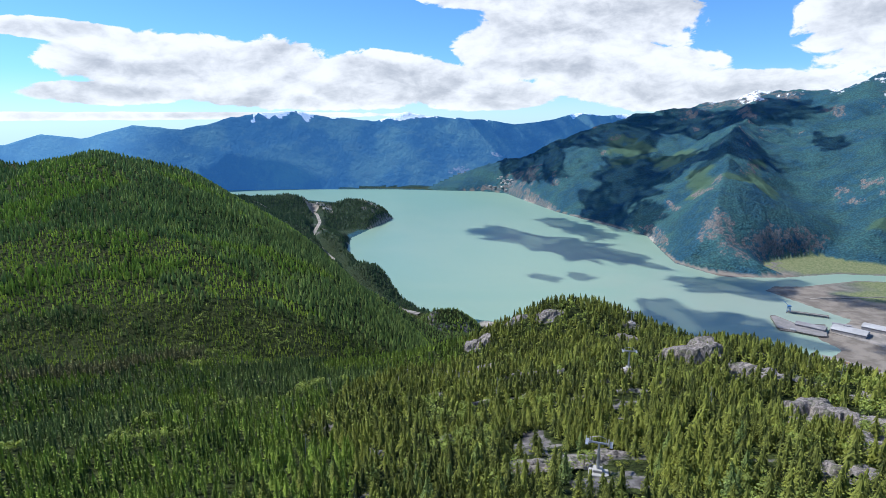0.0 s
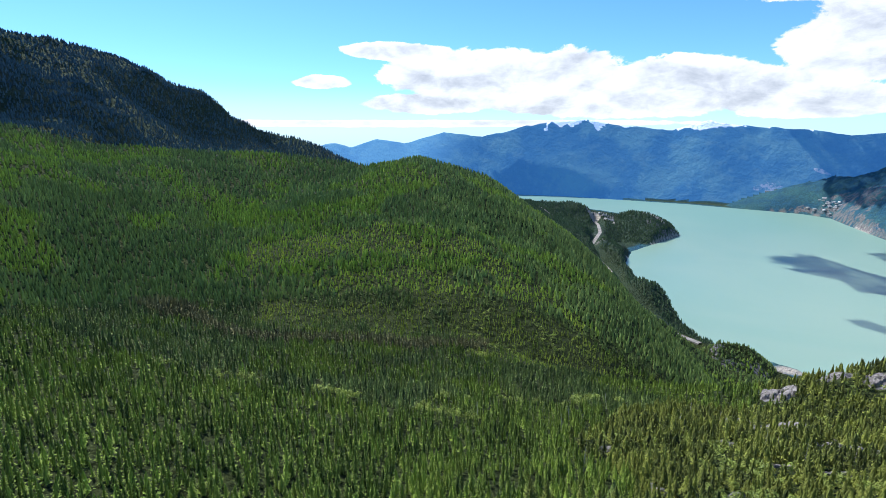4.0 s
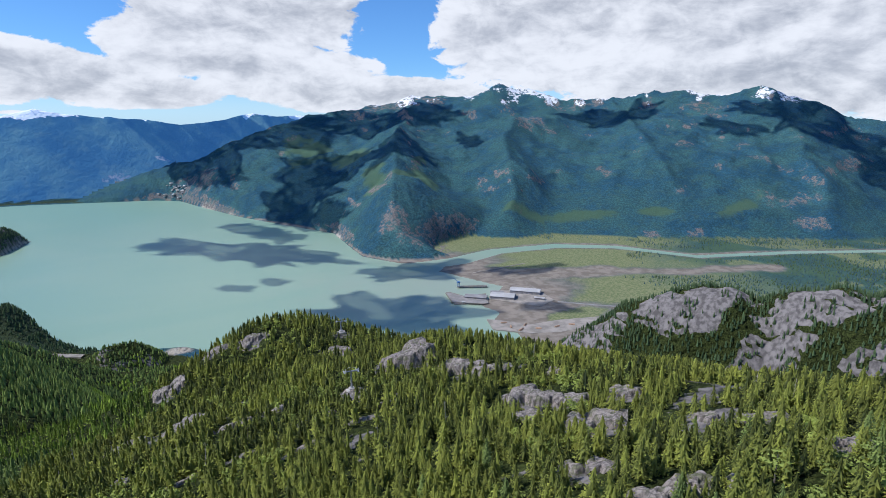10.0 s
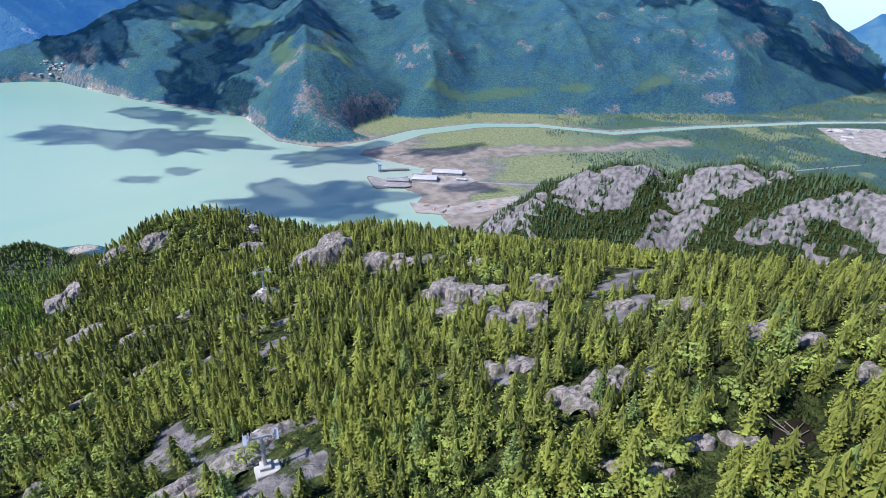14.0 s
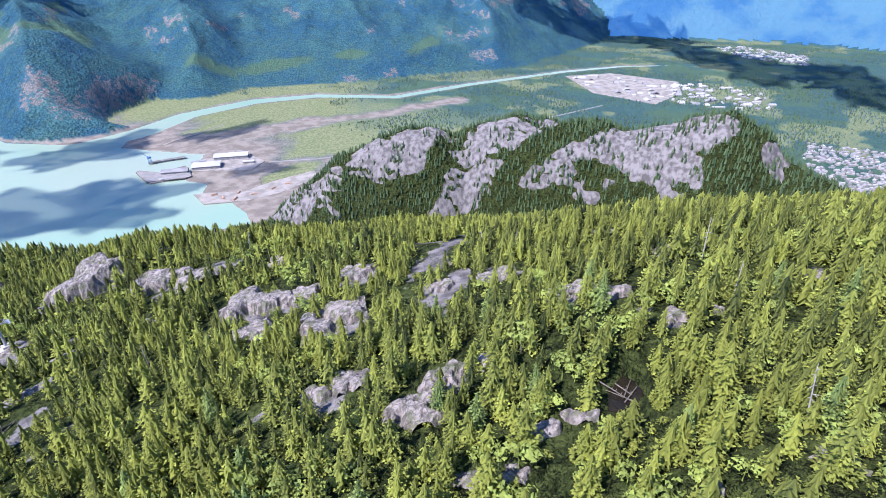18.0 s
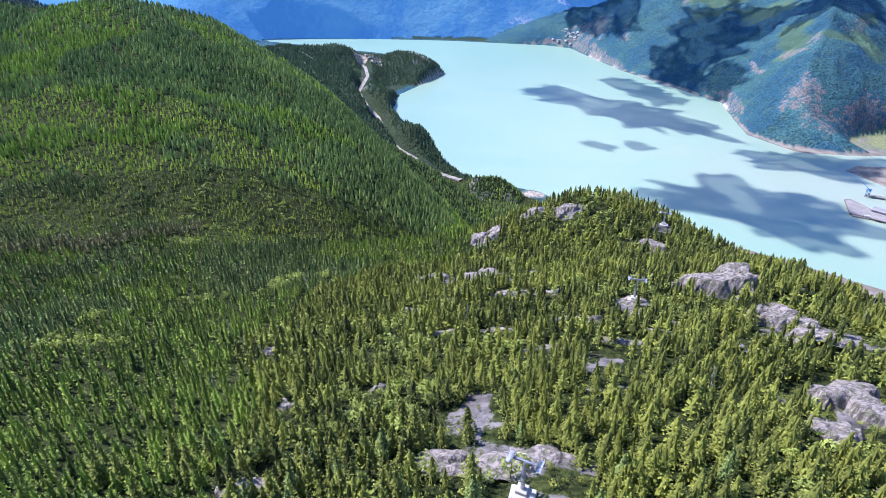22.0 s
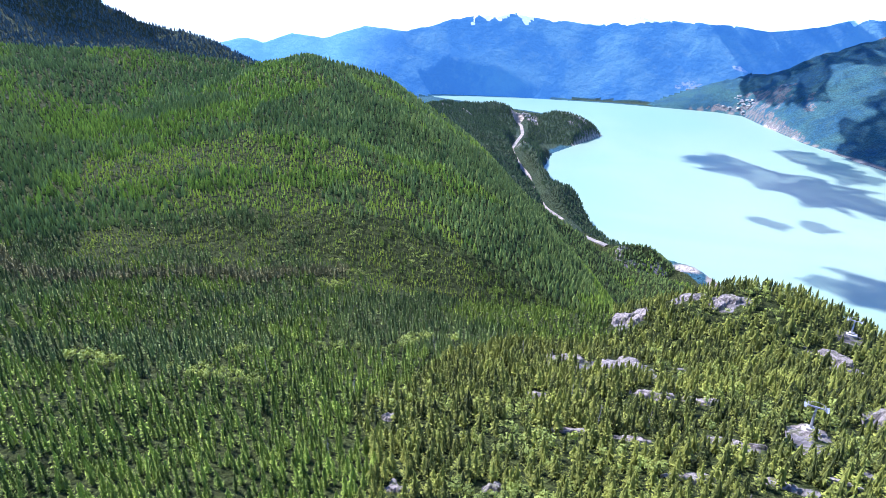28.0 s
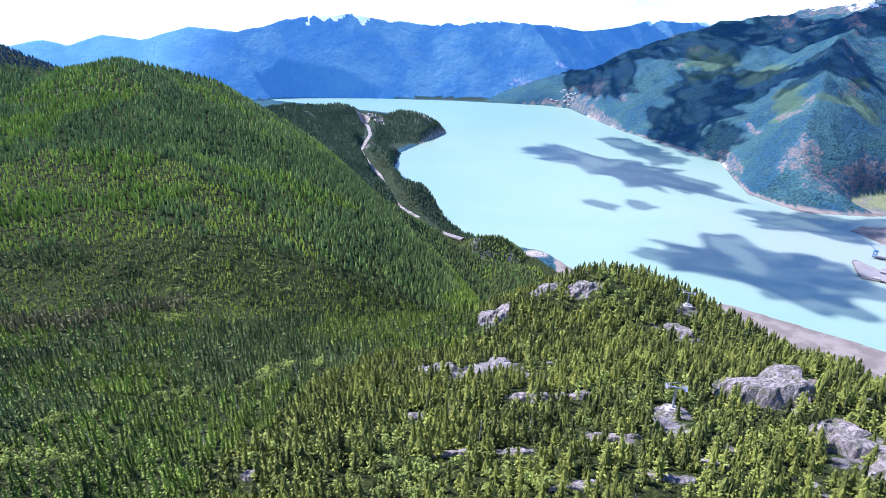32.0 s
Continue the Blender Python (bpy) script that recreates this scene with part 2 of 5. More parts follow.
COAST_EAST = [(-1760, 4130), (-1560, 3990), (-1053, 3725), (-662, 3500), (-400, 3050), (-254, 2880), (-397, 2366), (-375, 2055), (-298, 1796), (-193, 1608), (-60, 1402), (60, 1330), (127, 1305), (150, 1270),
              (200, 1180), (330, 1100), (470, 1064), (667, 916), (730, 850), (770, 905), (800, 985), (800, 1070), (850, 1110), (840, 1180), (900, 1215), (1000, 1290), (960, 1420), (930, 1540), (1000, 1600),
              (870, 1710), (804, 1867), (830, 2060), (876, 2341), (740, 2700), (626, 3035), (520, 3500), (450, 3860), (316, 3990), (-346, 4180), (-1150, 4260), (-1600, 4230)]
POND = (93, 52, 4.4, 2.3, 420.0)
RIVER = [(860, 1640, 55), (1055, 1625, 55), (1257, 1670, 45), (1513, 1618, 40), (1693, 1478, 32), (1821, 1204, 26), (2157, 1058, 26), (2629, 794, 24), (2887, 593, 20), (3000, 430, 13), (3080, 250, 6)]
ROAD = [(-640, 2720, 62), (-600, 2640, 60), (-546, 2449, 56), (-512, 2137, 52), (-426, 1915, 50), (-358, 1773, 49), (-297, 1586, 47), (-238, 1464, 44), (-173, 1390, 40), (-121, 1321, 34), (-60, 1290, 26)]
CHANNEL = [(960, 1450, 60), (1150, 1380, 60), (1330, 1260, 45), (1480, 1180, 40), (1640, 1080, 26), (1860, 985, 20)]


def ridge_height(x, y, line, left, right, curve=0.0):
    d, z, side = along(x, y, line)
    # the crest's height, shared between the segments about equally near
    total, weight = np.zeros(x.shape), np.zeros(x.shape)
    for p, q in zip(line, line[1:]):
        dx, dy = q[0] - p[0], q[1] - p[1]
        t = np.clip(((x - p[0]) * dx + (y - p[1]) * dy) / (dx * dx + dy * dy), 0, 1)
        w = np.exp(-np.clip((np.hypot(x - p[0] - t * dx, y - p[1] - t * dy) - d) / (0.10 * d + 4), 0, 40))
        total, weight = total + w * (p[2] + t * (q[2] - p[2])), weight + w
    z = total / weight
    return z - np.where(side > 0, right, left) * d - curve * d * d


def coast(x, y):
    """Metres inland from the shore (negative over the sound)."""
    d, _, _ = along(x, y, [(*p, 0) for p in COAST_EAST])
    return np.where(inside(x, y, COAST_EAST), -d, d)


def near_slope(x, y):
    """The forested mountain side below the camera's path, which breaks off towards the sound and the valley."""
    z = 426 - 0.27 * y + 0.13 * np.clip(x, -100, 80) - 0.35 * np.maximum(x - 150, 0)
    z = z + 20 * np.exp(-((x - 85) / 55) ** 2 - ((y - 382) / 45) ** 2) + 7 * np.exp(-((x - 128) / 28) ** 2 - ((y - 244) / 30) ** 2)
    z = z - 9 * np.exp(-((x + 10) / 60) ** 2 - ((y - 330) / 60) ** 2)
    edge = softmax([y - 392 - 0.05 * x, 0.9 * x + 0.44 * y - 284 - np.clip(y - 320, 0, 200) * 0.1], 8.0)
    z = z - 0.95 * np.maximum(edge, 0) - np.where(edge > -30, 0.004 * (edge + 30) ** 2 * (edge < 20), 0)
    shelf = smooth(1.9 - np.hypot((x - POND[0]) / POND[2], (y - POND[1]) / POND[3]), 0, 0.6)
    z = z + (POND[4] - z) * shelf
    behind = np.maximum(-y - 60, 0)
    return z + 0.25 * behind


def land(x, y):
    sea = coast(x, y)
    wx, wy = x + 60 * fbm(x, y, 500, 11, 3), y + 60 * fbm(x, y, 500, 12, 3)
    r = np.hypot(x, y)
    floor = np.where(sea > 0, 1.2 + np.clip(sea, 0, 60) * 0.02, np.maximum(-12, sea * 0.2))
    # the sound's east side and the hill
    hill = ridge_height(x, y, HILL, 0.75, 0.165, 0.0) + 7 * fbm(x, y, 160, 3, 5)
    hill = np.where(r < 60, -50, hill)
    south = ridge_height(wx, wy, PEAK_SOUTH, 0.45, 0.36) + 40 * ridged(x, y, 420, 5) * smooth(r, 900, 1500)
    east = ridge_height(wx, wy, EAST_LAND, 0.4, 0.36) + 14 * fbm(x, y, 250, 6)
    head = ridge_height(x, y, HEADLAND, 0.5, 0.42) + 10 * fbm(x, y, 150, 7)
    knoll = ridge_height(x, y, SHORE_KNOLL, 0.8, 0.8)
    near = near_slope(x, y) + 3.0 * fbm(x, y, 60, 1, 5) * smooth(np.hypot((x - POND[0]) / POND[2], (y - POND[1]) / POND[3]), 1.4, 3.0)
    # granite domes
    lump = 8 * fbm(x, y, 75, 8, 3) + 3.2 * ridged(x, y, 34, 14, 4)
    domes = [ridge_height(x, y, CHIEF_A, 0.35, 0.4, 0.010), ridge_height(x, y, CHIEF_B, 0.4, 0.3, 0.010), ridge_height(x, y, CHIEF_C, 0.5, 0.3, 0.011)]
    skirt = ridge_height(x, y, [(470, 430, 190), (560, 300, 255), (612, 150, 276), (620, 0, 272), (560, -200, 330), (420, -330, 400)], 0.5, 0.42)
    chief = np.maximum(softmax(domes, 4.0) + lump + 6, skirt + 5 * fbm(x, y, 90, 9))
    # the range across the water
    detail = 40 * ridged(wx, wy, 620, 21, 6) + 18 * ridged(x, y, 210, 22, 5) + 12 * ridged(x, y, 80, 23, 4) - 4
    west = [ridge_height(wx, wy, WEST, 0.5, 0.33)] + [ridge_height(wx, wy, s, 0.62, 0.58) for s in SPURS] + [ridge_height(x, y, BENCH, 0.5, 0.9)]
    west = softmax(west, 18.0)
    west = west - 30 + detail * smooth(west, 20, 260) + 30 * smooth(ridge_height(x, y, WEST, 0.9, 0.9), 380, 600)
    fringe = 1 - np.exp(-np.maximum(sea, 0) / 140)
    west = west * (0.12 + 0.88 * fringe)
    far = ridge_height(x, y, FAR, 1.3, 1.05) + 26 * ridged(x, y, 420, 31, 6) * smooth(ridge_height(x, y, FAR, 0.9, 0.9), 150, 420) - 8
    far = softmax([far, ridge_height(x, y, ISLES, 1.0, 0.9) + 10 * fbm(x, y, 200, 36)], 6.0)
    north = ridge_height(x, y, NORTH_END, 0.85, 0.85) + 30 * ridged(x, y, 500, 33)
    bear = np.degrees(np.arctan2(x, y))
    back = np.where((bear > 118) | (bear < -95), (470 + 0.1 * r + 30 * fbm(x, y, 400, 41)) * smooth(np.where(bear > 0, bear - 118, -bear - 95), 2, 26) * smooth(r, 150, 600), -60)
    slope = softmax([near, hill, south], 12.0)
    high = softmax([np.where(r < 1600, slope, -60), south, east, head, knoll, chief, west, far, north, back - 60], 3.0)
    shore = smooth(sea, -2, np.where(r > 3000, 20, 26))
    z = np.where(sea > 0, np.maximum(floor, floor + (high - floor) * shore), floor)
    d, w, _ = along(x, y, ROAD)
    z = np.where((sea > 4) & (d < 42), w + (z - w) * smooth(d, 14, 42), z)
    d, w, _ = along(x, y, RIVER)
    z = np.where((z < 14) & (d < w), np.minimum(z, -2.5 * smooth(w - d, 0, 14) + 1.0), z)
    d, w, _ = along(x, y, CHANNEL)
    z = np.where((z < 14) & (d < w), np.minimum(z, 0.6), z)
    kinds = np.argmax(np.stack([near, hill, south, np.maximum(east, head), knoll, chief, west, far, north, back - 60, floor + 4], 0), 0)
    return z, sea, kinds


# outcrops of bare granite: x, y, half length, half width, height, turn
OUTCROPS_A = [(112, 234, 13, 10, 7, -24), (121, 211, 7, 5.2, 3, -31), (124, 193, 12, 10.1, 4.5, -35), (112, 153, 8.8, 7.9, 3.6, -40), (100, 139, 4.4, 4.7, 2.1, -40),
    (117, 141, 5.2, 4.3, 2.4, -45), (107, 121, 6.9, 7.6, 3, -49), (131, 131, 5, 5.4, 2.3, -52), (139, 171, 3.2, 3.5, 1.7, -43), (88, 80, 4.1, 4.4, 2, -63),
    (79, 82, 4.6, 2.8, 2.2, -57), (78, 100, 3.1, 3.4, 1.7, -46), (85, 98, 3.2, 3.5, 1.7, -50)]
OUTCROPS_B = [(117, 67, 4.1, 3.6, 2, -78), (117, 59, 2.5, 2.8, 1.5, -82), (123, 100, 3, 3.2, 1.7, -62), (127, 88, 5, 2.9, 1.5, -68), (110, 48, 2.3, 1.8, 1.4, -89),
    (115, 42, 1.2, 1.5, 1.1, -92), (138, 55, 1.8, 1.9, 1.3, -86), (86, 57, 2.2, 1.5, 1.1, -80), (81, 61, 2.4, 1.7, 1.5, -75), (71, 68, 3.2, 1.5, 1.4, -66),
    (74, 62, 1.9, 1.5, 1.2, -73), (131, 28, 2.6, 1.5, 1.1, -100), (82, 28, 2.6, 1.5, 1.1, -107)]
OUTCROPS_C = [(76, 39, 1, 1.5, 1.1, -97), (93, 75, 1.8, 1.9, 1.3, -67), (-2, 281, 8.1, 7.8, 2.4, 7), (19, 275, 13.5, 11.5, 3.6, 1), (36, 236, 6.3, 3.2, 1.8, -4),
    (50, 238, 5.6, 3, 1.5, -9), (24, 354, 8.1, 8.9, 3.4, 0), (71, 355, 7.8, 5, 3.2, -10), (53, 368, 7.2, 7.8, 2.3, -6), (78, 222, 5.5, 4.4, 0.9, -20),
    (77, 206, 4, 2.2, 1.4, -22), (109, 318, 7.3, 3.8, 2.6, -19), (58, 206, 7.7, 2.2, 1.4, -15)]
OUTCROPS_D = [(15, 199, 6.5, 1.5, 1.1, 4), (-3, 226, 3.2, 3.5, 1.7, 10), (30, 198, 4.6, 1.5, 1.1, -3), (-42, 188, 2.3, 2.5, 1.5, 30), (44, 178, 4.8, 2, 1.5, -11),
    (77, 188, 4.4, 1.9, 1.3, -25), (65, 182, 4.2, 1.5, 1.2, -21), (-18, 120, 4.3, 4.7, 2, 34), (32, 127, 14.1, 5.1, 1.8, -2), (0, 160, 2.1, 2.3, 1.4, 15),
    (-21, 151, 2.5, 2.5, 1.5, 26)]
OUTCROPS = OUTCROPS_A + OUTCROPS_B + OUTCROPS_C + OUTCROPS_D


# the third tower is added, at a spot with only a small pale path
TOWERS = [(79, 222, 12, 7.5), (36, 117, 20, 7.0), (123, 346, 20, 6.5)]


def bare(x, y):
    """How far the ground is bare of trees (0 to 1) on the near slope: outcrops, and the pond's rim."""
    v = np.zeros(x.shape)
    n = 0.4 * fbm(x, y, 10, 51, 3)
    for ox, oy, a, b, h, turn in OUTCROPS:
        c, s = math.cos(radians(turn)), math.sin(radians(turn))
        u, w = ((x - ox) * c + (y - oy) * s) / (1.25 * a + 0.4), (-(x - ox) * s + (y - oy) * c) / (1.25 * b + 0.4)
        v = np.maximum(v, smooth(1.02 - np.hypot(u, w) + n, 0.0, 0.25))
    v = np.maximum(v, smooth(fbm(x, y, 14, 56, 3), 0.66, 0.80) * smooth(x, 0, 25) * smooth(y, 20, 45) * (y < 340))
    for tx, ty, _, _ in TOWERS:
        v = np.maximum(v, smooth(1.1 - np.hypot((x - tx + 1) / 7.5, (y - ty + 4.5) / 9.5) + 0.5 * n, 0, 0.2))
    v = np.maximum(v, smooth(2.0 - np.hypot((x - POND[0] + 2) / POND[2], (y - POND[1]) / POND[3]), 0, 0.2))
    return v


# bare faces of the domes, as rings on the plan
FACES = [[(441, 512), (452, 481), (474, 446), (485, 415), (468, 402), (453, 415), (446, 395), (436, 436)], [(483, 412), (506, 402), (526, 369), (556, 329), (553, 318), (518, 330), (502, 335), (488, 358), (482, 383)],
         [(535, 309), (563, 302), (582, 261), (597, 229), (594, 212), (563, 236), (548, 262), (538, 291)], [(489, 310), (522, 303), (538, 281), (540, 249), (527, 255), (507, 288)],
         [(535, 232), (548, 217), (560, 184), (556, 170), (559, 138), (543, 170), (535, 206)],
         [(556, 203), (585, 179), (615, 146), (625, 107), (627, 73), (614, 44), (595, 46), (581, 64), (564, 63), (560, 81), (565, 124), (572, 150), (566, 177)], [(598, 20), (624, 4), (621, -12), (604, -4)]]


def dome_rock(x, y, z=None):
    """Bare granite of the domes: broad faces crossed by thin ledges that carry trees."""
    z0 = land(x, y)[0] if z is None else z
    wx, wy = x + 7 * fbm(x, y, 28, 73, 4), y + 7 * fbm(x, y, 28, 74, 4)
    face = np.zeros(x.shape)
    for k, ring in enumerate(FACES):
        rim, _, _ = along(wx, wy, [(*p, 0) for p in ring + ring[:1]])
        into = np.where(inside(wx, wy, ring), rim, -rim)
        # ledges run along the slope, tilted; the sheer face has few of them
        level = z0 + 0.10 * (x - y) + 5 * fbm(x, y, 45, 76, 3)
        ledge = np.abs((level / (9.0 if k != 5 else 17.0)) % 1.0 - 0.5) * 2
        cut = smooth(ledge + 0.55 * fbm(x, y, 20, 79, 3), 0.06, 0.22)
        face = np.maximum(face, smooth(into, -3, 2.5) * np.where(into > 7, np.maximum(cut, 0.25 if k != 5 else 0.6), cut))
    return face


# the hill's stands of trees, as rings on the plan
CLEARING = [(-505, 450), (-417, 540), (-358, 580), (-231, 545), (-117, 508), (-80, 407), (-163, 342), (-253, 338), (-308, 295), (-400, 325)]
BRIGHT = [(-77, 432), (-33, 470), (5, 405), (10, 359), (-40, 322), (-75, 360)]
HOLLOW = [(-400, 20), (-60, -20), (-15, 60), (-20, 112), (-25, 135), (-28, 155), (-79, 212), (-50, 262), (-70, 262), (-104, 240), (-129, 180), (-163, 170), (-205, 160), (-420, 150)]
BROWN = [(-420, 250, 0), (-297, 258, 0), (-264, 299, 0), (-218, 354, 0), (-178, 384, 0)]
SHRUBS = [[(-260, 150, 0), (-203, 167, 0), (-163, 178, 0), (-129, 190, 0), (-104, 194, 0)], [(-129, 215, 0), (-104, 248, 0), (-76, 266, 0), (-40, 290, 0)], [(-160, 452, 0), (-137, 435, 0), (-145, 411, 0), (-166, 387, 0), (-187, 351, 0)],
          [(-215, 455, 0), (-200, 420, 0), (-190, 400, 0)]]


def zones(x, y):
    """The kind of stand: 0 olive mature, 1 bright young, 2 yellow-green clearing, 3 dark, 4 brown, 5 light shrubs."""
    wx, wy = x + 26 * fbm(x, y, 80, 91, 4) * smooth(y, 200, 330), y + 26 * fbm(x, y, 80, 92, 4) * smooth(y, 200, 330)
    k = np.where((wx < -45 + 0.16 * (wy - 260)) & (wy > 120) | (wy > 500), 3, 0)
    patch = fbm(wx, wy, 75, 96, 4)
    k = np.where((k == 3) & (patch > 0.30), 1, np.where((k == 3) & (patch < -0.05), 7, k))
    k = np.where((x > 300) & (y < 620), 3, k)
    k = np.where(inside(wx, wy, HOLLOW) | inside(wx, wy, BRIGHT), 1, k)
    k = np.where(inside(wx, wy, CLEARING), 2, k)
    k = np.where((k == 2) & (fbm(x, y, 40, 94, 4) < -0.28), 3, np.where((k == 2) & (fbm(x, y, 55, 93, 3) > 0.3), 1, k))
    k = np.where(along(wx, wy, BROWN)[0] < 9, 4, k)
    for line in SHRUBS:
        k = np.where((along(wx, wy, line)[0] < 6) & (fbm(x, y, 12, 95, 2) > -0.1), 5, k)
    return k

# ---- materials ----


def material(name, rough=0.8, spec=0.3):
    mat = bpy.data.materials.new(name)
    mat.use_nodes = True
    tree = mat.node_tree
    bsdf = tree.nodes["Principled BSDF"]
    bsdf.inputs["Roughness"].default_value = rough
    bsdf.inputs["Specular IOR Level"].default_value = spec
    return mat, tree, bsdf


def position(tree):
    return tree.nodes.new("ShaderNodeNewGeometry").outputs["Position"]


def attribute(tree, name):
    return node(tree, "ShaderNodeAttribute", p_attr=name).outputs["Fac"]


def bump(tree, bsdf, height, strength, distance):
    n = node(tree, "ShaderNodeBump", Height=height, Strength=strength, Distance=distance)
    tree.links.new(n.outputs[0], bsdf.inputs["Normal"])
    return n


def ground_material():
    mat, tree, bsdf = material("wooded_ground", 0.95, 0.1)
    pos = position(tree)
    wide, mid, small = fbm_node(tree, pos, 0.006, 6), fbm_node(tree, pos, 0.03, 5), fbm_node(tree, pos, 0.16, 5)
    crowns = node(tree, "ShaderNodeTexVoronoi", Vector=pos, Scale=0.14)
    # far woods: blue haze of the distance put into the base colours
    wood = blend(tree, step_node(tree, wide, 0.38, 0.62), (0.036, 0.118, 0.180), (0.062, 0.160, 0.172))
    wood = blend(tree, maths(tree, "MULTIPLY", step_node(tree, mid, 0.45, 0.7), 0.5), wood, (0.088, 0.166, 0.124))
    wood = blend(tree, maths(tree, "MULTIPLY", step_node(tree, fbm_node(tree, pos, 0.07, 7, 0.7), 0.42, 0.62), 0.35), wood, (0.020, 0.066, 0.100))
    # shade in the gaps between crowns put into the colour
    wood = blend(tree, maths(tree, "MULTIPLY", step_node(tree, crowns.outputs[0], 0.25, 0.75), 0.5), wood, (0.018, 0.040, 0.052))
    litter = blend(tree, step_node(tree, fbm_node(tree, pos, 0.7, 7, 0.65), 0.35, 0.65), (0.016, 0.024, 0.006), (0.062, 0.078, 0.022))
    wood = blend(tree, attribute(tree, "floor"), wood, litter)
    young = blend(tree, small, (0.066, 0.130, 0.078), (0.110, 0.165, 0.084))
    wood = blend(tree, attribute(tree, "young"), wood, young)
    grain = fbm_node(tree, pos, 0.6, 8, 0.65)
    streak = node(tree, "ShaderNodeTexNoise", Vector=node(tree, "ShaderNodeVectorMath", p_operation="MULTIPLY", i0=pos, i1=(0.5, 0.5, 0.32)).outputs[0], Scale=0.45, Detail=9.0).outputs[0]
    stone = blend(tree, step_node(tree, streak, 0.35, 0.65), (0.098, 0.090, 0.088), (0.222, 0.204, 0.198))
    stone = blend(tree, maths(tree, "MULTIPLY", step_node(tree, grain, 0.54, 0.70), 0.4), stone, (0.13, 0.135, 0.10))
    snow = blend(tree, small, (0.72, 0.74, 0.78), (0.82, 0.82, 0.84))
    mud = blend(tree, step_node(tree, mid, 0.4, 0.6), (0.175, 0.150, 0.125), (0.255, 0.222, 0.185))
    marsh = blend(tree, step_node(tree, small, 0.4, 0.62), (0.135, 0.165, 0.075), (0.215, 0.225, 0.12))
    sand = blend(tree, small, (0.42, 0.36, 0.29), (0.52, 0.47, 0.40))
    col = blend(tree, attribute(tree, "marsh"), wood, marsh)
    col = blend(tree, attribute(tree, "mud"), col, mud)
    col = blend(tree, attribute(tree, "sand"), col, sand)
    bare_rock = step_node(tree, maths(tree, "ADD", attribute(tree, "rock"), maths(tree, "MULTIPLY", maths(tree, "SUBTRACT", fbm_node(tree, pos, 0.045, 10, 0.78), 0.5), 2.0)), 0.46, 0.58)
    col = blend(tree, bare_rock, col, stone)
    white = step_node(tree, maths(tree, "ADD", attribute(tree, "snow"), maths(tree, "MULTIPLY", maths(tree, "SUBTRACT", fbm_node(tree, pos, 0.03, 8, 0.7), 0.5), 1.8)), 0.45, 0.6)
    col = blend(tree, white, col, snow)
    tree.links.new(col, bsdf.inputs["Base Color"])
    rough_h = maths(tree, "ADD", maths(tree, "MULTIPLY", crowns.outputs[0], -0.7), maths(tree, "MULTIPLY", small, 0.8))
    flat = maths(tree, "MAXIMUM", maths(tree, "MAXIMUM", attribute(tree, "mud"), attribute(tree, "marsh")), attribute(tree, "rock"))
    folds = bump(tree, bsdf, fbm_node(tree, pos, 0.016, 9, 0.68), maths(tree, "SUBTRACT", 0.85, maths(tree, "MULTIPLY", flat, 0.6)), 34.0)
    fine = bump(tree, bsdf, rough_h, maths(tree, "SUBTRACT", 0.9, maths(tree, "MULTIPLY", flat, 0.8)), 6.0)
    tree.links.new(folds.outputs[0], fine.inputs["Normal"])
    return mat


def water_material():
    mat, tree, bsdf = material("glacial_water", 0.3, 0.22)
    pos = position(tree)
    a, b = fbm_node(tree, pos, 0.0016, 5, 0.5, 1.0), fbm_node(tree, pos, 0.012, 5)
    sep = node(tree, "ShaderNodeSeparateXYZ", Vector=pos)
    milky = blend(tree, step_node(tree, a, 0.35, 0.65), (0.226, 0.345, 0.258), (0.256, 0.362, 0.268))
    far = step_node(tree, sep.outputs[1], 2300.0, 4200.0)
    col = blend(tree, maths(tree, "MULTIPLY", far, 0.6), milky, (0.215, 0.375, 0.300))
    # silt carried out from the river mouth
    dx = maths(tree, "SUBTRACT", sep.outputs[0], 900.0)
    dy = maths(tree, "SUBTRACT", sep.outputs[1], 1400.0)
    dist = maths(tree, "SQRT", maths(tree, "ADD", maths(tree, "MULTIPLY", dx, dx), maths(tree, "MULTIPLY", dy, dy)))
    silt = maths(tree, "SUBTRACT", 1.0, step_node(tree, maths(tree, "ADD", dist, maths(tree, "MULTIPLY", b, 500.0)), 250.0, 900.0))
    col = blend(tree, maths(tree, "MULTIPLY", silt, 0.65), col, (0.310, 0.340, 0.270))
    tree.links.new(col, bsdf.inputs["Base Color"])
    bump(tree, bsdf, fbm_node(tree, pos, 0.25, 3), 0.12, 0.6)
    return mat


def foliage_material(name, dark, light, warm):
    mat, tree, bsdf = material(name, 0.75, 0.2)
    pos = position(tree)
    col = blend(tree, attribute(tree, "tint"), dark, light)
    col = blend(tree, maths(tree, "MULTIPLY", step_node(tree, fbm_node(tree, pos, 0.03, 4), 0.48, 0.62), 0.4), col, warm)
    tree.links.new(col, bsdf.inputs["Base Color"])
    thin = node(tree, "ShaderNodeBsdfTranslucent", Color=blend(tree, 1.0, col, (1.15, 1.1, 0.6), "MULTIPLY"))
    mix = node(tree, "ShaderNodeMixShader", i0=0.22, i1=bsdf.outputs[0], i2=thin.outputs[0])
    tree.links.new(mix.outputs[0], tree.nodes["Material Output"].inputs[0])
    return mat


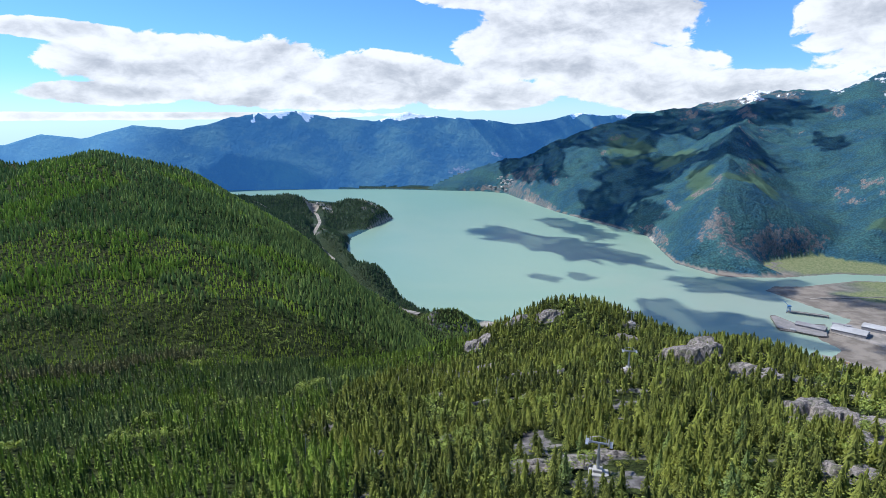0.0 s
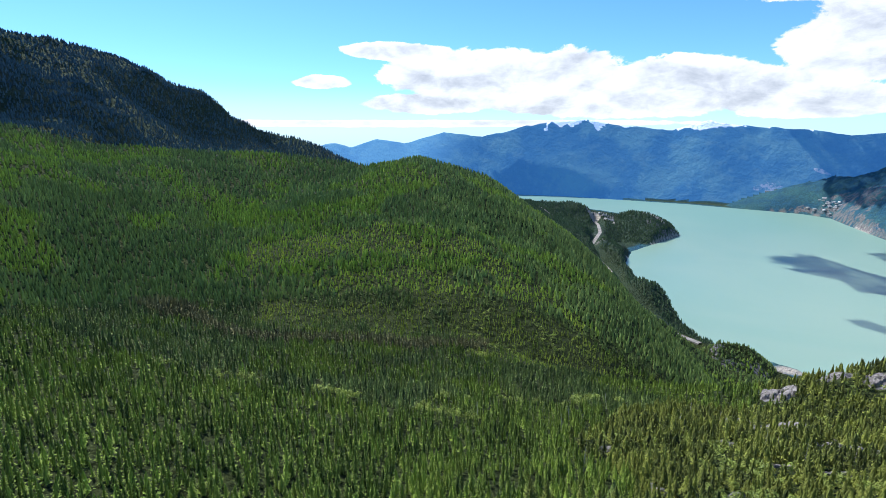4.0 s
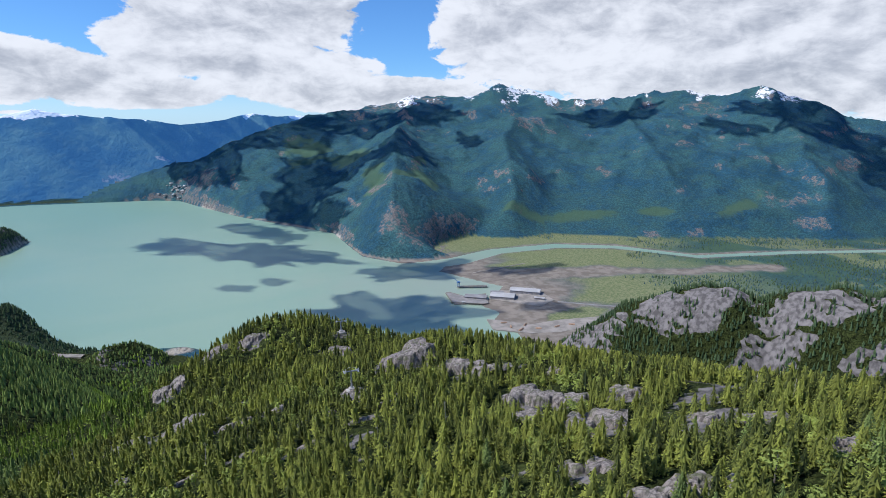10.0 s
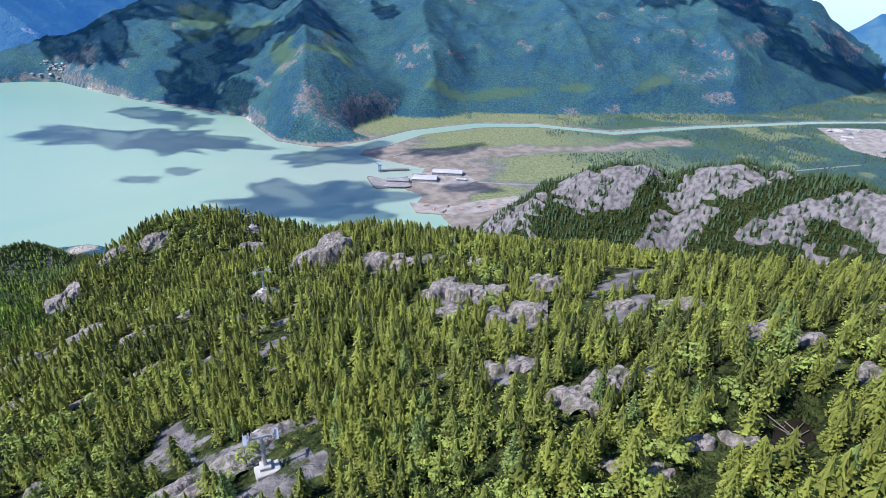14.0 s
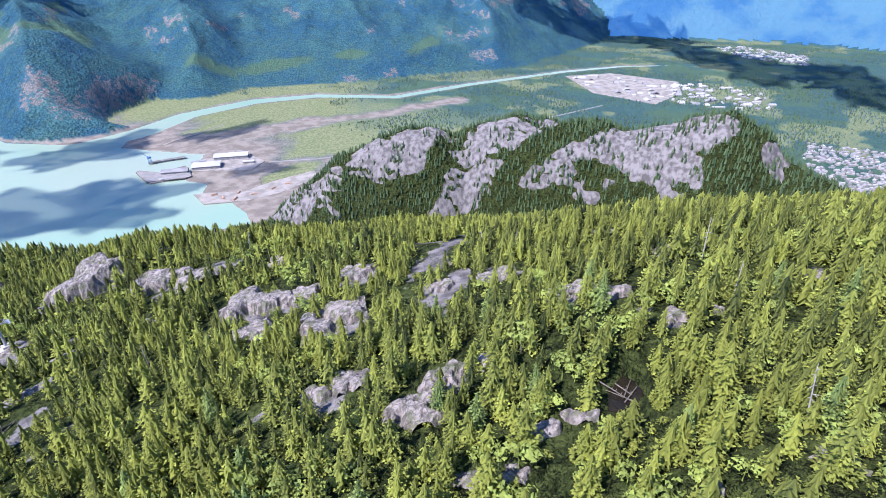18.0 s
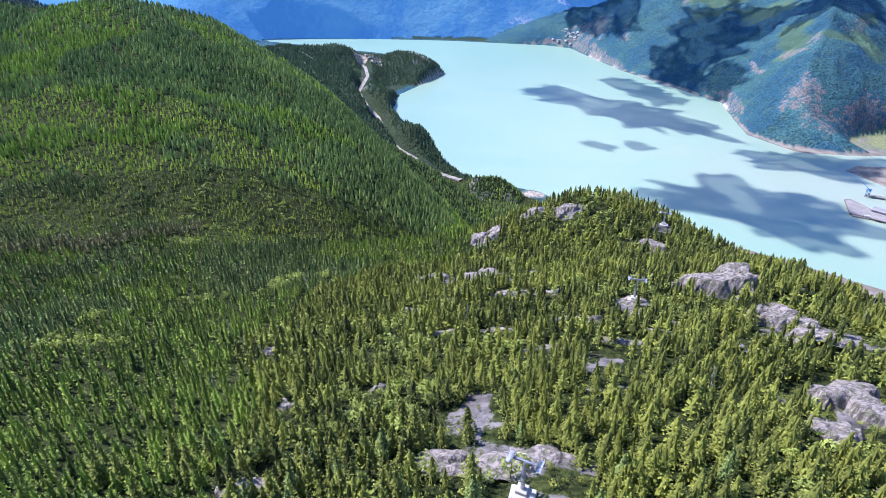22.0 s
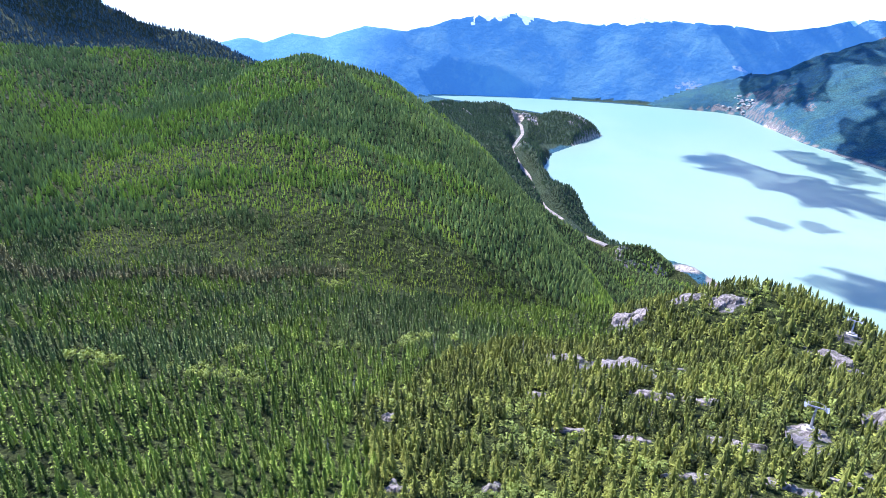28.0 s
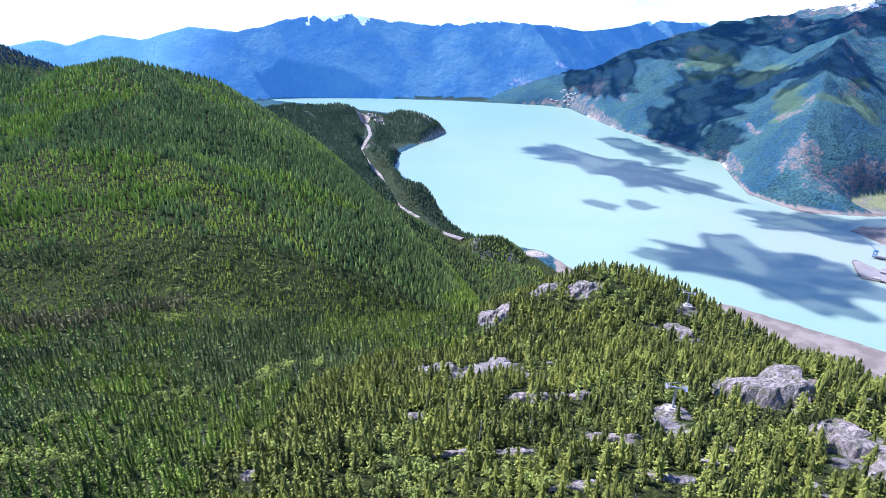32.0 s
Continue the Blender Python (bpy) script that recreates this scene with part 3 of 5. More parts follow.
def granite_material():
    mat, tree, bsdf = material("granite", 0.85, 0.25)
    pos = position(tree)
    streak = fbm_node(tree, node(tree, "ShaderNodeVectorMath", p_operation="MULTIPLY", i0=pos, i1=(1.0, 1.0, 0.12)).outputs[0], 0.9, 8, 0.6)
    grain, blotch = fbm_node(tree, pos, 2.5, 8, 0.65), fbm_node(tree, pos, 0.25, 5)
    col = blend(tree, step_node(tree, streak, 0.38, 0.58), (0.120, 0.104, 0.095), (0.345, 0.302, 0.274))
    col = blend(tree, maths(tree, "MULTIPLY", step_node(tree, blotch, 0.5, 0.66), 0.5), col, (0.25, 0.215, 0.185))
    col = blend(tree, maths(tree, "MULTIPLY", step_node(tree, grain, 0.56, 0.7), 0.6), col, (0.11, 0.11, 0.085))
    moss = step_node(tree, fbm_node(tree, pos, 0.45, 6, 0.6), 0.51, 0.62)
    col = blend(tree, maths(tree, "MULTIPLY", moss, 0.6), col, (0.085, 0.105, 0.035))
    cracks = node(tree, "ShaderNodeTexVoronoi", Vector=pos, Scale=0.35)
    cracks.feature = "DISTANCE_TO_EDGE"
    col = blend(tree, maths(tree, "SUBTRACT", 0.7, maths(tree, "MULTIPLY", step_node(tree, cracks.outputs[0], 0.0, 0.05), 0.7)), col, (0.09, 0.085, 0.075))
    tree.links.new(col, bsdf.inputs["Base Color"])
    bump(tree, bsdf, maths(tree, "ADD", grain, maths(tree, "MULTIPLY", streak, 1.5)), 0.7, 0.7)
    return mat


def plain_material(name, colour, rough=0.7, other=None, scale=0.2, metal=0.0):
    mat, tree, bsdf = material(name, rough, 0.3)
    n = fbm_node(tree, position(tree), scale, 5)
    col = blend(tree, step_node(tree, n, 0.35, 0.65), colour, other or tuple(c * 0.75 for c in colour))
    tree.links.new(col, bsdf.inputs["Base Color"])
    bsdf.inputs["Metallic"].default_value = metal
    return mat


def backdrop_material():
    """The farthest ranges: bluish base colours, with the distance's haze put in as a blue glow."""
    mat, tree, bsdf = material("distant_range", 1.0, 0.0)
    pos = position(tree)
    wide, mid = fbm_node(tree, pos, 0.003, 6), fbm_node(tree, pos, 0.012, 6)
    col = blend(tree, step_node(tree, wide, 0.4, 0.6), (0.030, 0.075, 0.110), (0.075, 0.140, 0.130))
    col = blend(tree, maths(tree, "MULTIPLY", step_node(tree, mid, 0.5, 0.65), 0.4), col, (0.075, 0.120, 0.110))
    patchy = maths(tree, "MULTIPLY", maths(tree, "SUBTRACT", fbm_node(tree, pos, 0.03, 8, 0.7), 0.5), 1.4)
    col = blend(tree, step_node(tree, maths(tree, "ADD", attribute(tree, "rock"), patchy), 0.45, 0.6), col, (0.25, 0.24, 0.24))
    col = blend(tree, step_node(tree, maths(tree, "ADD", attribute(tree, "snow"), patchy), 0.55, 0.7), col, (0.80, 0.82, 0.85))
    bump(tree, bsdf, fbm_node(tree, pos, 0.010, 9, 0.66), 0.9, 60.0)
    tree.links.new(col, bsdf.inputs["Base Color"])
    # haze as emission, paler and stronger towards the open sound
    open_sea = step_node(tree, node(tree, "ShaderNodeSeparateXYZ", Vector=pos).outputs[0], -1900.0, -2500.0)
    haze_glow = blend(tree, open_sea, (0.022, 0.085, 0.230), (0.080, 0.215, 0.440))
    tree.links.new(haze_glow, bsdf.inputs["Emission Color"])
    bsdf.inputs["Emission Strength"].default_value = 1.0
    return mat


GROUND, WATER = ground_material(), water_material()
GRANITE, DISTANT = granite_material(), backdrop_material()
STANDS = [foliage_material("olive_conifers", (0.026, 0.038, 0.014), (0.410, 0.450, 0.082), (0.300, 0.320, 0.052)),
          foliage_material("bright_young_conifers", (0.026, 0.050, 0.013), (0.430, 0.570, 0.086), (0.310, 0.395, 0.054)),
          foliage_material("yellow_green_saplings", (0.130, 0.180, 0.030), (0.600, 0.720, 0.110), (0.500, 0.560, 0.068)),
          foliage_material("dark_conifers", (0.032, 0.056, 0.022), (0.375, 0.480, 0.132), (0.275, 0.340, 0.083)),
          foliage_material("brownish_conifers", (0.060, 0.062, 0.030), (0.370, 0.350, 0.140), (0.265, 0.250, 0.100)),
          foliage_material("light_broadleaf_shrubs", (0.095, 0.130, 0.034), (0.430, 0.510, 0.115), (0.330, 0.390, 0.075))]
VALLEY_WOODS = foliage_material("valley_woods", (0.020, 0.045, 0.022), (0.125, 0.190, 0.085), (0.100, 0.145, 0.060))
DEEP_WOODS = foliage_material("deep_green_conifers", (0.022, 0.044, 0.016), (0.300, 0.395, 0.112), (0.215, 0.280, 0.070))
# cloud shade and distance haze put into this foliage colour
BLUE_WOODS = foliage_material("haze_blue_conifers", (0.022, 0.052, 0.070), (0.105, 0.180, 0.200), (0.080, 0.140, 0.150))
BARK = plain_material("bark", (0.11, 0.085, 0.065), 0.9, (0.2, 0.18, 0.16), 3.0)
DEADWOOD = plain_material("weathered_wood", (0.30, 0.275, 0.25), 0.8, (0.42, 0.39, 0.36), 1.5)


def mesh_from(name, verts, faces, mat, shade=False):
    me = bpy.data.meshes.new(name)
    n = len(faces)
    k = faces.shape[1]
    me.vertices.add(len(verts))
    me.vertices.foreach_set("co", np.ascontiguousarray(verts, np.float32).ravel())
    me.loops.add(n * k)
    me.loops.foreach_set("vertex_index", np.ascontiguousarray(faces, np.int32).ravel())
    me.polygons.add(n)
    me.polygons.foreach_set("loop_start", np.arange(0, n * k, k, dtype=np.int32))
    me.polygons.foreach_set("use_smooth", np.full(n, shade))
    me.materials.append(mat)
    me.update(calc_edges=True)
    return me


def put_attribute(me, name, values):
    at = me.attributes.new(name, "FLOAT", "POINT")
    at.data.foreach_set("value", np.ascontiguousarray(values, np.float32))


# ---- the land, one sheet in polar rings about the path ----
CENTRE = (15.0, 30.0)
rings = np.concatenate([np.linspace(0.05, 60, 15)[:-1], np.linspace(60, 450, 90)[:-1], np.linspace(450, 520, 12)[:-1], np.linspace(520, 680, 54)[:-1], np.linspace(680, 1300, 76)[:-1], np.linspace(1300, 4880, 240)])
spokes = np.radians(np.concatenate([np.arange(-92, 118, 0.23), np.arange(118, 268, 6.0)]))
rr, aa = np.meshgrid(rings, spokes, indexing="ij")
gx, gy = CENTRE[0] + rr * np.sin(aa), CENTRE[1] + rr * np.cos(aa)
gz, gsea, gkind = land(gx, gy)
grock = bare(gx, gy) * (rr < 520) * (np.hypot(gx - POND[0], gy - POND[1]) > 11) * 0.6
nr, na = gx.shape
dzr = np.abs(np.gradient(gz, axis=0) / np.maximum(np.gradient(rr, axis=0), 1e-6))
dza = np.abs(np.gradient(gz, axis=1) / (rr * np.maximum(np.abs(np.gradient(aa, axis=1)), 1e-6)))
steep = np.hypot(dzr, dza)


# crags, glades and painted sunlit slopes of the range across the water: x, y, half length, half width, turn
CRAGS = [(2861, 1589, 130, 105, 100), (2984, 1738, 98, 71, 86), (2775, 1975, 117, 50, 180), (2246, 2052, 94, 64, 54), (2076, 2210, 47, 42, 171), (2183, 3155, 139, 50, 89), (2361, 2818, 170, 132, 84), (946, 1920, 185, 96, 105),
         (1092, 1796, 140, 85, 53), (2658, 1302, 200, 79, 138), (2555, 1158, 154, 57, 150), (1615, 2278, 68, 27, 61), (995, 3472, 101, 40, 66), (670, 3348, 237, 33, 107), (586, 3631, 131, 39, 81)]
CRAGS += [(1961, 1511, 51, 41, 159), (2087, 1425, 66, 30, 151), (2321, 1645, 71, 37, -160), (2096, 3560, 184, 53, 141), (3252, 2164, 126, 77, 79), (132, 4418, 156, 63, -172), (462, 4529, 78, 25, 169)]
GLADES_AND_SUNLIT = [(1344, 2318, 165, 85, -154), (1751, 1855, 292, 42, 153), (2095, 1652, 119, 32, 141), (2392, 1407, 163, 45, -175), (1439, 2554, 82, 27, 45), (1256, 3019, 249, 111, 70), (1113, 3402, 256, 137, 91), (1138, 2507, 203, 58, 75)]


def oval(cx, cy, ra, rb, turn):
    c, s = math.cos(radians(turn)), math.sin(radians(turn))
    return np.hypot(((gx - cx) * c + (gy - cy) * s) / ra, (-(gx - cx) * s + (gy - cy) * c) / rb)


def cover():
    n1, n2 = fbm(gx, gy, 120, 71, 5), fbm(gx, gy, 500, 72, 5)
    rock = np.where((gkind == 6), smooth(steep + 0.5 * n1 + 0.12 * n2, 0.95, 1.3) * 0.55 + smooth(gz + 130 * n2, 430, 620) * smooth(n1, -0.2, 0.5) * 0.5, 0.0)
    dome = np.zeros(gx.shape)
    pick = gkind == 5
    dome[pick] = dome_rock(gx[pick], gy[pick])
    rock = np.maximum(np.maximum(rock, grock), dome * 1.5)
    rock = np.maximum(rock, ((gkind == 3) | (gkind == 4)) * smooth(n1 + steep * 0.3, 0.6, 0.9) * 0.5)
    snow = np.where((gkind == 6) | (gkind == 7), smooth(gz + 110 * n1, 590, 700) * 0.62, 0)
    snow = np.maximum(snow, (gkind == 7) * smooth(gz + 55 * n1 + 25 * fbm(gx, gy, 60, 82, 3), 530, 560) * (gx > -1500))
    snow = np.maximum(snow, (gkind == 2) * 0.5 * smooth(gz + 60 * n1, 760, 860))
    rock = np.maximum(rock, (gkind == 6) * (0.02 + 0.26 * smooth(n1 + 0.4 * n2, -0.05, 0.45) * smooth(gz, 130, 300) + 0.22 * smooth(gz, 470, 590)))
    flat = (gkind == 10) | ((gz < 5) & (gz > -0.5) & (gsea > 0) & (gkind != 7))
    delta = flat & (gx > 150) & (gy > 450)
    d, w, _ = along(gx, gy, CHANNEL)
    d2, w2, _ = along(gx, gy, RIVER)
    mud = delta * np.maximum(smooth(w + 30 - d + 40 * n1, 0, 30), smooth(260 - gsea + 120 * n1, 0, 80) * smooth(1300 - gx, 0, 200))
    mud = mud * (1 - smooth(1 - np.hypot((gx - 985) / 95, (gy - 985) / 45) + 0.4 * n1, 0, 0.2))
    mud = np.maximum(mud, delta * smooth(w2 + 12 - d2 + 10 * n1, 0, 10))
    green = delta * (1 - smooth(gx + 350 * n2, 1500, 2000)) * (1 - mud)
    sand = smooth(7 + 9 * n1 - gsea, 0, 5) * (gsea > -4) * (rr < 3600) * ((gkind == 3) | (gkind == 4) | (gkind == 6)) * smooth(n1 + 0.5 * n2, -0.1, 0.3)
    for cx, cy, ra, rb in ((-625, 2745, 70, 30), (-560, 2700, 30, 25), (-395, 2800, 60, 14), (-770, 2360, 60, 14), (-640, 2240, 70, 12), (110, 1285, 45, 30), (60, 1345, 40, 14)):
        sand = np.maximum(sand, smooth(1 - np.hypot((gx - cx) / ra, (gy - cy) / rb) + 0.6 * n1, 0, 0.3))
    young = np.zeros(gx.shape)
    n3 = fbm(gx, gy, 50, 78)
    # young growth in the glades; sunlit slopes put into the same colour
    for cx, cy, ra, rb, turn in GLADES_AND_SUNLIT:
        young = np.maximum(young, smooth(1 - oval(cx, cy, ra, rb, turn) + 0.6 * n1 + 0.3 * n3, 0, 0.4) * 0.75)
    for cx, cy, ra, rb, turn in CRAGS:
        rock = np.maximum(rock, smooth(1.1 - oval(cx, cy, ra, rb, turn) + 0.5 * n1 + 0.5 * n3, 0, 0.9) * 0.54)
    plain = flat & (gx > 1200) & (mud < 0.5)
    young = np.maximum(young, plain * (0.45 + 0.4 * smooth(n1, -0.2, 0.3)))
    green = np.maximum(green, plain * (gx > 1500) * 0.8 * smooth(fbm(gx, gy, 170, 84, 3), 0.28, 0.42) * (1 - mud))
    green = np.maximum(green, delta * smooth(1 - np.hypot((gx - 985) / 95, (gy - 985) / 45) + 0.4 * n1, 0, 0.2))
    floor = np.maximum.reduce([smooth(1400 - rr, 0, 100), 0.8 * (((gkind == 1) | (gkind == 3) | (gkind == 4) | (gkind == 2) | (gkind == 10)) & (gx < 250) & (gy > 900) & (gx > -1000)), 0.85 * (gkind == 2)]) * (gz > 2)
    return rock, snow, mud, green, sand, young, floor


covers = dict(zip(("rock", "snow", "mud", "marsh", "sand", "young", "floor"), cover()))
index = np.arange(nr * na).reshape(nr, na)
nxt = np.roll(index, -1, axis=1)
quads = np.stack([index[:-1], nxt[:-1], nxt[1:], index[1:]], -1).reshape(-1, 4)[:, ::-1]
qk = gkind[:-1].reshape(-1)
LANDS = [("ground", (0, 9, 10), "ground", "wooded granite mountain side dropping to a flat river valley"),
         ("hill", (1, 3, 4), "hill", "rounded hill and headland covered in dark green conifers"),
         ("mountain_south", (2,), "mountain", "steep dark forested mountain with snow near its top"),
         ("granite_dome", (5,), "mountain", "pale grey granite domes with forest in the gullies"),
         ("mountain_west", (6,), "mountain", "forested mountain range with rock faces and snowy peaks across the water"),
         ("mountain_far", (7, 8), "mountain", "distant bluish mountain range with patches of snow")]
flatv = np.stack([gx, gy, gz], -1).reshape(-1, 3)
for name, kinds, category, label in LANDS:
    pick = quads[np.isin(qk, kinds) & (flatv[quads, 2].max(1) > -6)]
    used, inv = np.unique(pick, return_inverse=True)
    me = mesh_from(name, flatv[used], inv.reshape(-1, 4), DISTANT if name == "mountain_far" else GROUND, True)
    for key, values in covers.items():
        put_attribute(me, key, values.reshape(-1)[used])
    tagged(new(name, me), label, category, "", "structure")

wr = np.concatenate([np.linspace(20, 900, 12), np.linspace(950, 4890, 80)])
wa = np.radians(np.arange(0, 360, 1.5))
wrr, waa = np.meshgrid(wr, wa, indexing="ij")
wv = np.stack([CENTRE[0] + wrr * np.sin(waa), CENTRE[1] + wrr * np.cos(waa), 0 * wrr], -1).reshape(-1, 3)
wi = np.arange(wrr.size).reshape(wrr.shape)
wn = np.roll(wi, -1, axis=1)
wq = np.stack([wi[:-1], wn[:-1], wn[1:], wi[1:]], -1).reshape(-1, 4)[:, ::-1]
tagged(new("water", mesh_from("water", wv, wq, WATER)), "milky turquoise glacial water of a wide sound", "water", "", "structure")

# ---- forest ----


def cone(v, f, n, rad, z0, z1, turn=0.0):
    k = len(v)
    v += [(rad * math.cos(turn + 2 * math.pi * i / n), rad * math.sin(turn + 2 * math.pi * i / n), z0) for i in range(n)] + [(0, 0, z1)]
    f += [(k + i, k + (i + 1) % n, k + n) for i in range(n)]


def conifer(rng, whorls, spikes, tufts, size, slim=1.0, base=0.05):
    """A unit conifer, 1 m high: thin stem, whorls of drooping boughs as stars of pointed sprays, and tufts of needles standing out of them."""
    v, f = [], []
    cone(v, f, 3, 0.016, -0.12, 0.8)
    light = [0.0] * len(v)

    def reach_at(u):
        return slim * (0.185 * (1 - u) ** 0.7 * min(1.0, 0.72 + 1.6 * u) + 0.008)

    for w in range(whorls):
        u = w / whorls
        reach = 0.86 * reach_at(u) * rng.uniform(0.85, 1.12)
        z0 = base + (1 - base) * u
        z1 = min(z0 + (1 - base) * rng.uniform(1.5, 2.0) / whorls, 1.0)
        k, turn = len(v), rng.uniform(0, 6.28)
        # crown shade put into the tint: inner sprays dark, outer tips light
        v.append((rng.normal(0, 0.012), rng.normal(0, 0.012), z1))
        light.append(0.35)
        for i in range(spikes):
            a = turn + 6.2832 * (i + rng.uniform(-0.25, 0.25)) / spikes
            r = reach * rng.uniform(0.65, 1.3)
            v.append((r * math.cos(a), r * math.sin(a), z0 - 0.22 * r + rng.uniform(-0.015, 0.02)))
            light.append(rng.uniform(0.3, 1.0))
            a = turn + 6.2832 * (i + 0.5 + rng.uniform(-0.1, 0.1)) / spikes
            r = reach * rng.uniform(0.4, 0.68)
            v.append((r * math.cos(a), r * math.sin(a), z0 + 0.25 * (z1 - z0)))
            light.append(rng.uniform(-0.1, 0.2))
        ring = 2 * spikes
        f += [(k, k + 1 + i, k + 1 + (i + 1) % ring) for i in range(ring)]
    lobes = rng.uniform(0.72, 1.25, (7, 6))
    for n in range(tufts):
        u = 0.97 * (1 - math.sqrt(rng.uniform(0.0, 1)))
        a = rng.uniform(0, 6.28)
        r = reach_at(u) * lobes[int(u * 7), int(a / 6.2832 * 6) % 6] * rng.uniform(0.7, 1.02)
        c, t = math.cos(a), math.sin(a)
        p = np.array((r * c, r * t, base + (1 - base) * u + 0.02))
        out = np.array((c, t, rng.uniform(-0.5, 0.55)))
        wide = np.array((-t, c, rng.uniform(-0.6, 0.6)))
        s = size * rng.uniform(0.6, 1.4) * (1.1 - 0.5 * u)
        k = len(v)
        v += [tuple(p + 0.55 * s * wide), tuple(p - 0.55 * s * wide), tuple(p + s * out)]
        f.append((k, k + 1, k + 2))
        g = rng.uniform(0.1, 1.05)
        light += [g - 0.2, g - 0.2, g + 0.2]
    return np.array(v), np.array(f), np.array(light)


def far_conifer(rng):
    """A small conifer for far slopes: two stacked cones."""
    v, f = [], []
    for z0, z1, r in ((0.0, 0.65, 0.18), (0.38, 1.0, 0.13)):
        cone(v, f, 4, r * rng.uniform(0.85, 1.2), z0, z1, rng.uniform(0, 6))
    # light from above put into the tint: rims darker, cone tops brightest
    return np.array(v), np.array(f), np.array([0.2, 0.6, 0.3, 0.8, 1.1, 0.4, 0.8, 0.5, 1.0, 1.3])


def broadleaf(rng, leaves, lobes=5):
    """A unit broadleaf crown: many small leaf clumps on several lobes, over a short stem."""
    v, f = [], []
    cone(v, f, 3, 0.03, -0.1, 0.6)
    centres = [(rng.uniform(-0.22, 0.22), rng.uniform(-0.22, 0.22), rng.uniform(0.4, 0.78), rng.uniform(0.18, 0.28)) for _ in range(lobes)]
    for n in range(leaves):
        cx, cy, cz, r = centres[n % lobes]
        d = rng.normal(size=3)
        d /= np.linalg.norm(d)
        d[2] = abs(d[2]) * 0.9 + 0.05 if rng.uniform() < 0.75 else d[2]
        p = np.array((cx, cy, cz)) + d * r * rng.uniform(0.8, 1.05)
        t1 = np.cross(d, rng.normal(size=3))
        t1 /= np.linalg.norm(t1) + 1e-9
        t2 = np.cross(d, t1)
        s = rng.uniform(0.06, 0.11) * (40 / leaves) ** 0.4
        k = len(v)
        v += [tuple(p + t1 * s), tuple(p - 0.6 * t1 * s + 0.9 * t2 * s), tuple(p - 0.6 * t1 * s - 0.9 * t2 * s + d * s * 0.5)]
        f.append((k, k + 1, k + 2))
    return np.array(v), np.array(f), rng.uniform(0.2, 1.0, len(v))


def plant(name, mat, xy, height, templates, rng, spread=1.0):
    """One mesh of many trees: each a turned, scaled copy of a template, with its own tint."""
    verts, faces, tints, start = [], [], [], 0
    z = land(xy[:, 0], xy[:, 1])[0] - 0.15
    which = rng.integers(0, len(templates), len(xy))
    for k, (tv, tf, tl) in enumerate(templates):
        m = which == k
        n = int(m.sum())
        if not n:
            continue
        a = rng.uniform(0, 6.28, n)
        h = height[m]
        w = h * spread * rng.uniform(0.8, 1.3, n)
        lean = rng.normal(0, 0.03, (n, 2))
        c, s = np.cos(a), np.sin(a)
        px = (tv[None, :, 0] * c[:, None] - tv[None, :, 1] * s[:, None]) * w[:, None] + xy[m, 0:1] + lean[:, :1] * tv[None, :, 2] * h[:, None]
        py = (tv[None, :, 0] * s[:, None] + tv[None, :, 1] * c[:, None]) * w[:, None] + xy[m, 1:2] + lean[:, 1:] * tv[None, :, 2] * h[:, None]
        pz = tv[None, :, 2] * h[:, None] + z[m][:, None]
        verts.append(np.stack([px, py, pz], -1).reshape(-1, 3))
        faces.append((tf[None] + (np.arange(n) * len(tv))[:, None, None]).reshape(-1, 3) + start)
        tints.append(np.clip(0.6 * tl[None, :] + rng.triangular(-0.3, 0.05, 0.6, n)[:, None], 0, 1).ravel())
        start += n * len(tv)
    me = mesh_from(name, np.concatenate(verts), np.concatenate(faces), mat)
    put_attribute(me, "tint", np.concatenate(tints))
    return new(name, me)


rng = np.random.default_rng(5)


def scatter(az0, az1, r0, r1, spacing):
    """Places between two headings and two distances, thinned where they crowd."""
    area = (radians(az1) - radians(az0)) * (r1 * r1 - r0 * r0) / 2
    n = int(area / (spacing * spacing) * 1.5)
    r = np.sqrt(rng.uniform(r0 * r0, r1 * r1, n))
    a = np.radians(rng.uniform(az0, az1, n))
    xy = np.stack([CENTRE[0] + r * np.sin(a), CENTRE[1] + r * np.cos(a)], -1)
    cell = np.floor(xy / (spacing * 0.72)).astype(np.int64)
    _, first = np.unique(cell[:, 0] * 1000003 + cell[:, 1], return_index=True)
    return xy[np.sort(first)]


def wooded(xy):
    """Leaves out rock, pond, water and the bare domes."""
    z, sea, kind = land(xy[:, 0], xy[:, 1])
    ok = (z > 5) & np.isin(kind, (0, 1, 2, 3, 4, 5, 9)) & ((bare(xy[:, 0], xy[:, 1]) < 0.35) | ((rng.uniform(0, 1, len(xy)) < 0.2) & (np.hypot(xy[:, 0] - POND[0], xy[:, 1] - POND[1]) > 7)))
    ok &= (kind != 2) | (np.hypot(xy[:, 0], xy[:, 1]) < 820)
    ok &= (np.hypot(xy[:, 0], xy[:, 1]) < 1200) | (along(xy[:, 0], xy[:, 1], ROAD)[0] > 27)
    xy, kind = xy[ok], kind[ok]
    dome = np.zeros(len(xy))
    on = kind == 5
    dome[on] = dome_rock(xy[on, 0], xy[on, 1])
    keep = (dome < 0.3) | (rng.uniform(0, 1, len(xy)) < 0.10 + 0.5 * (fbm(xy[:, 0], xy[:, 1], 18, 77, 3) > 0.15))
    return xy[keep]


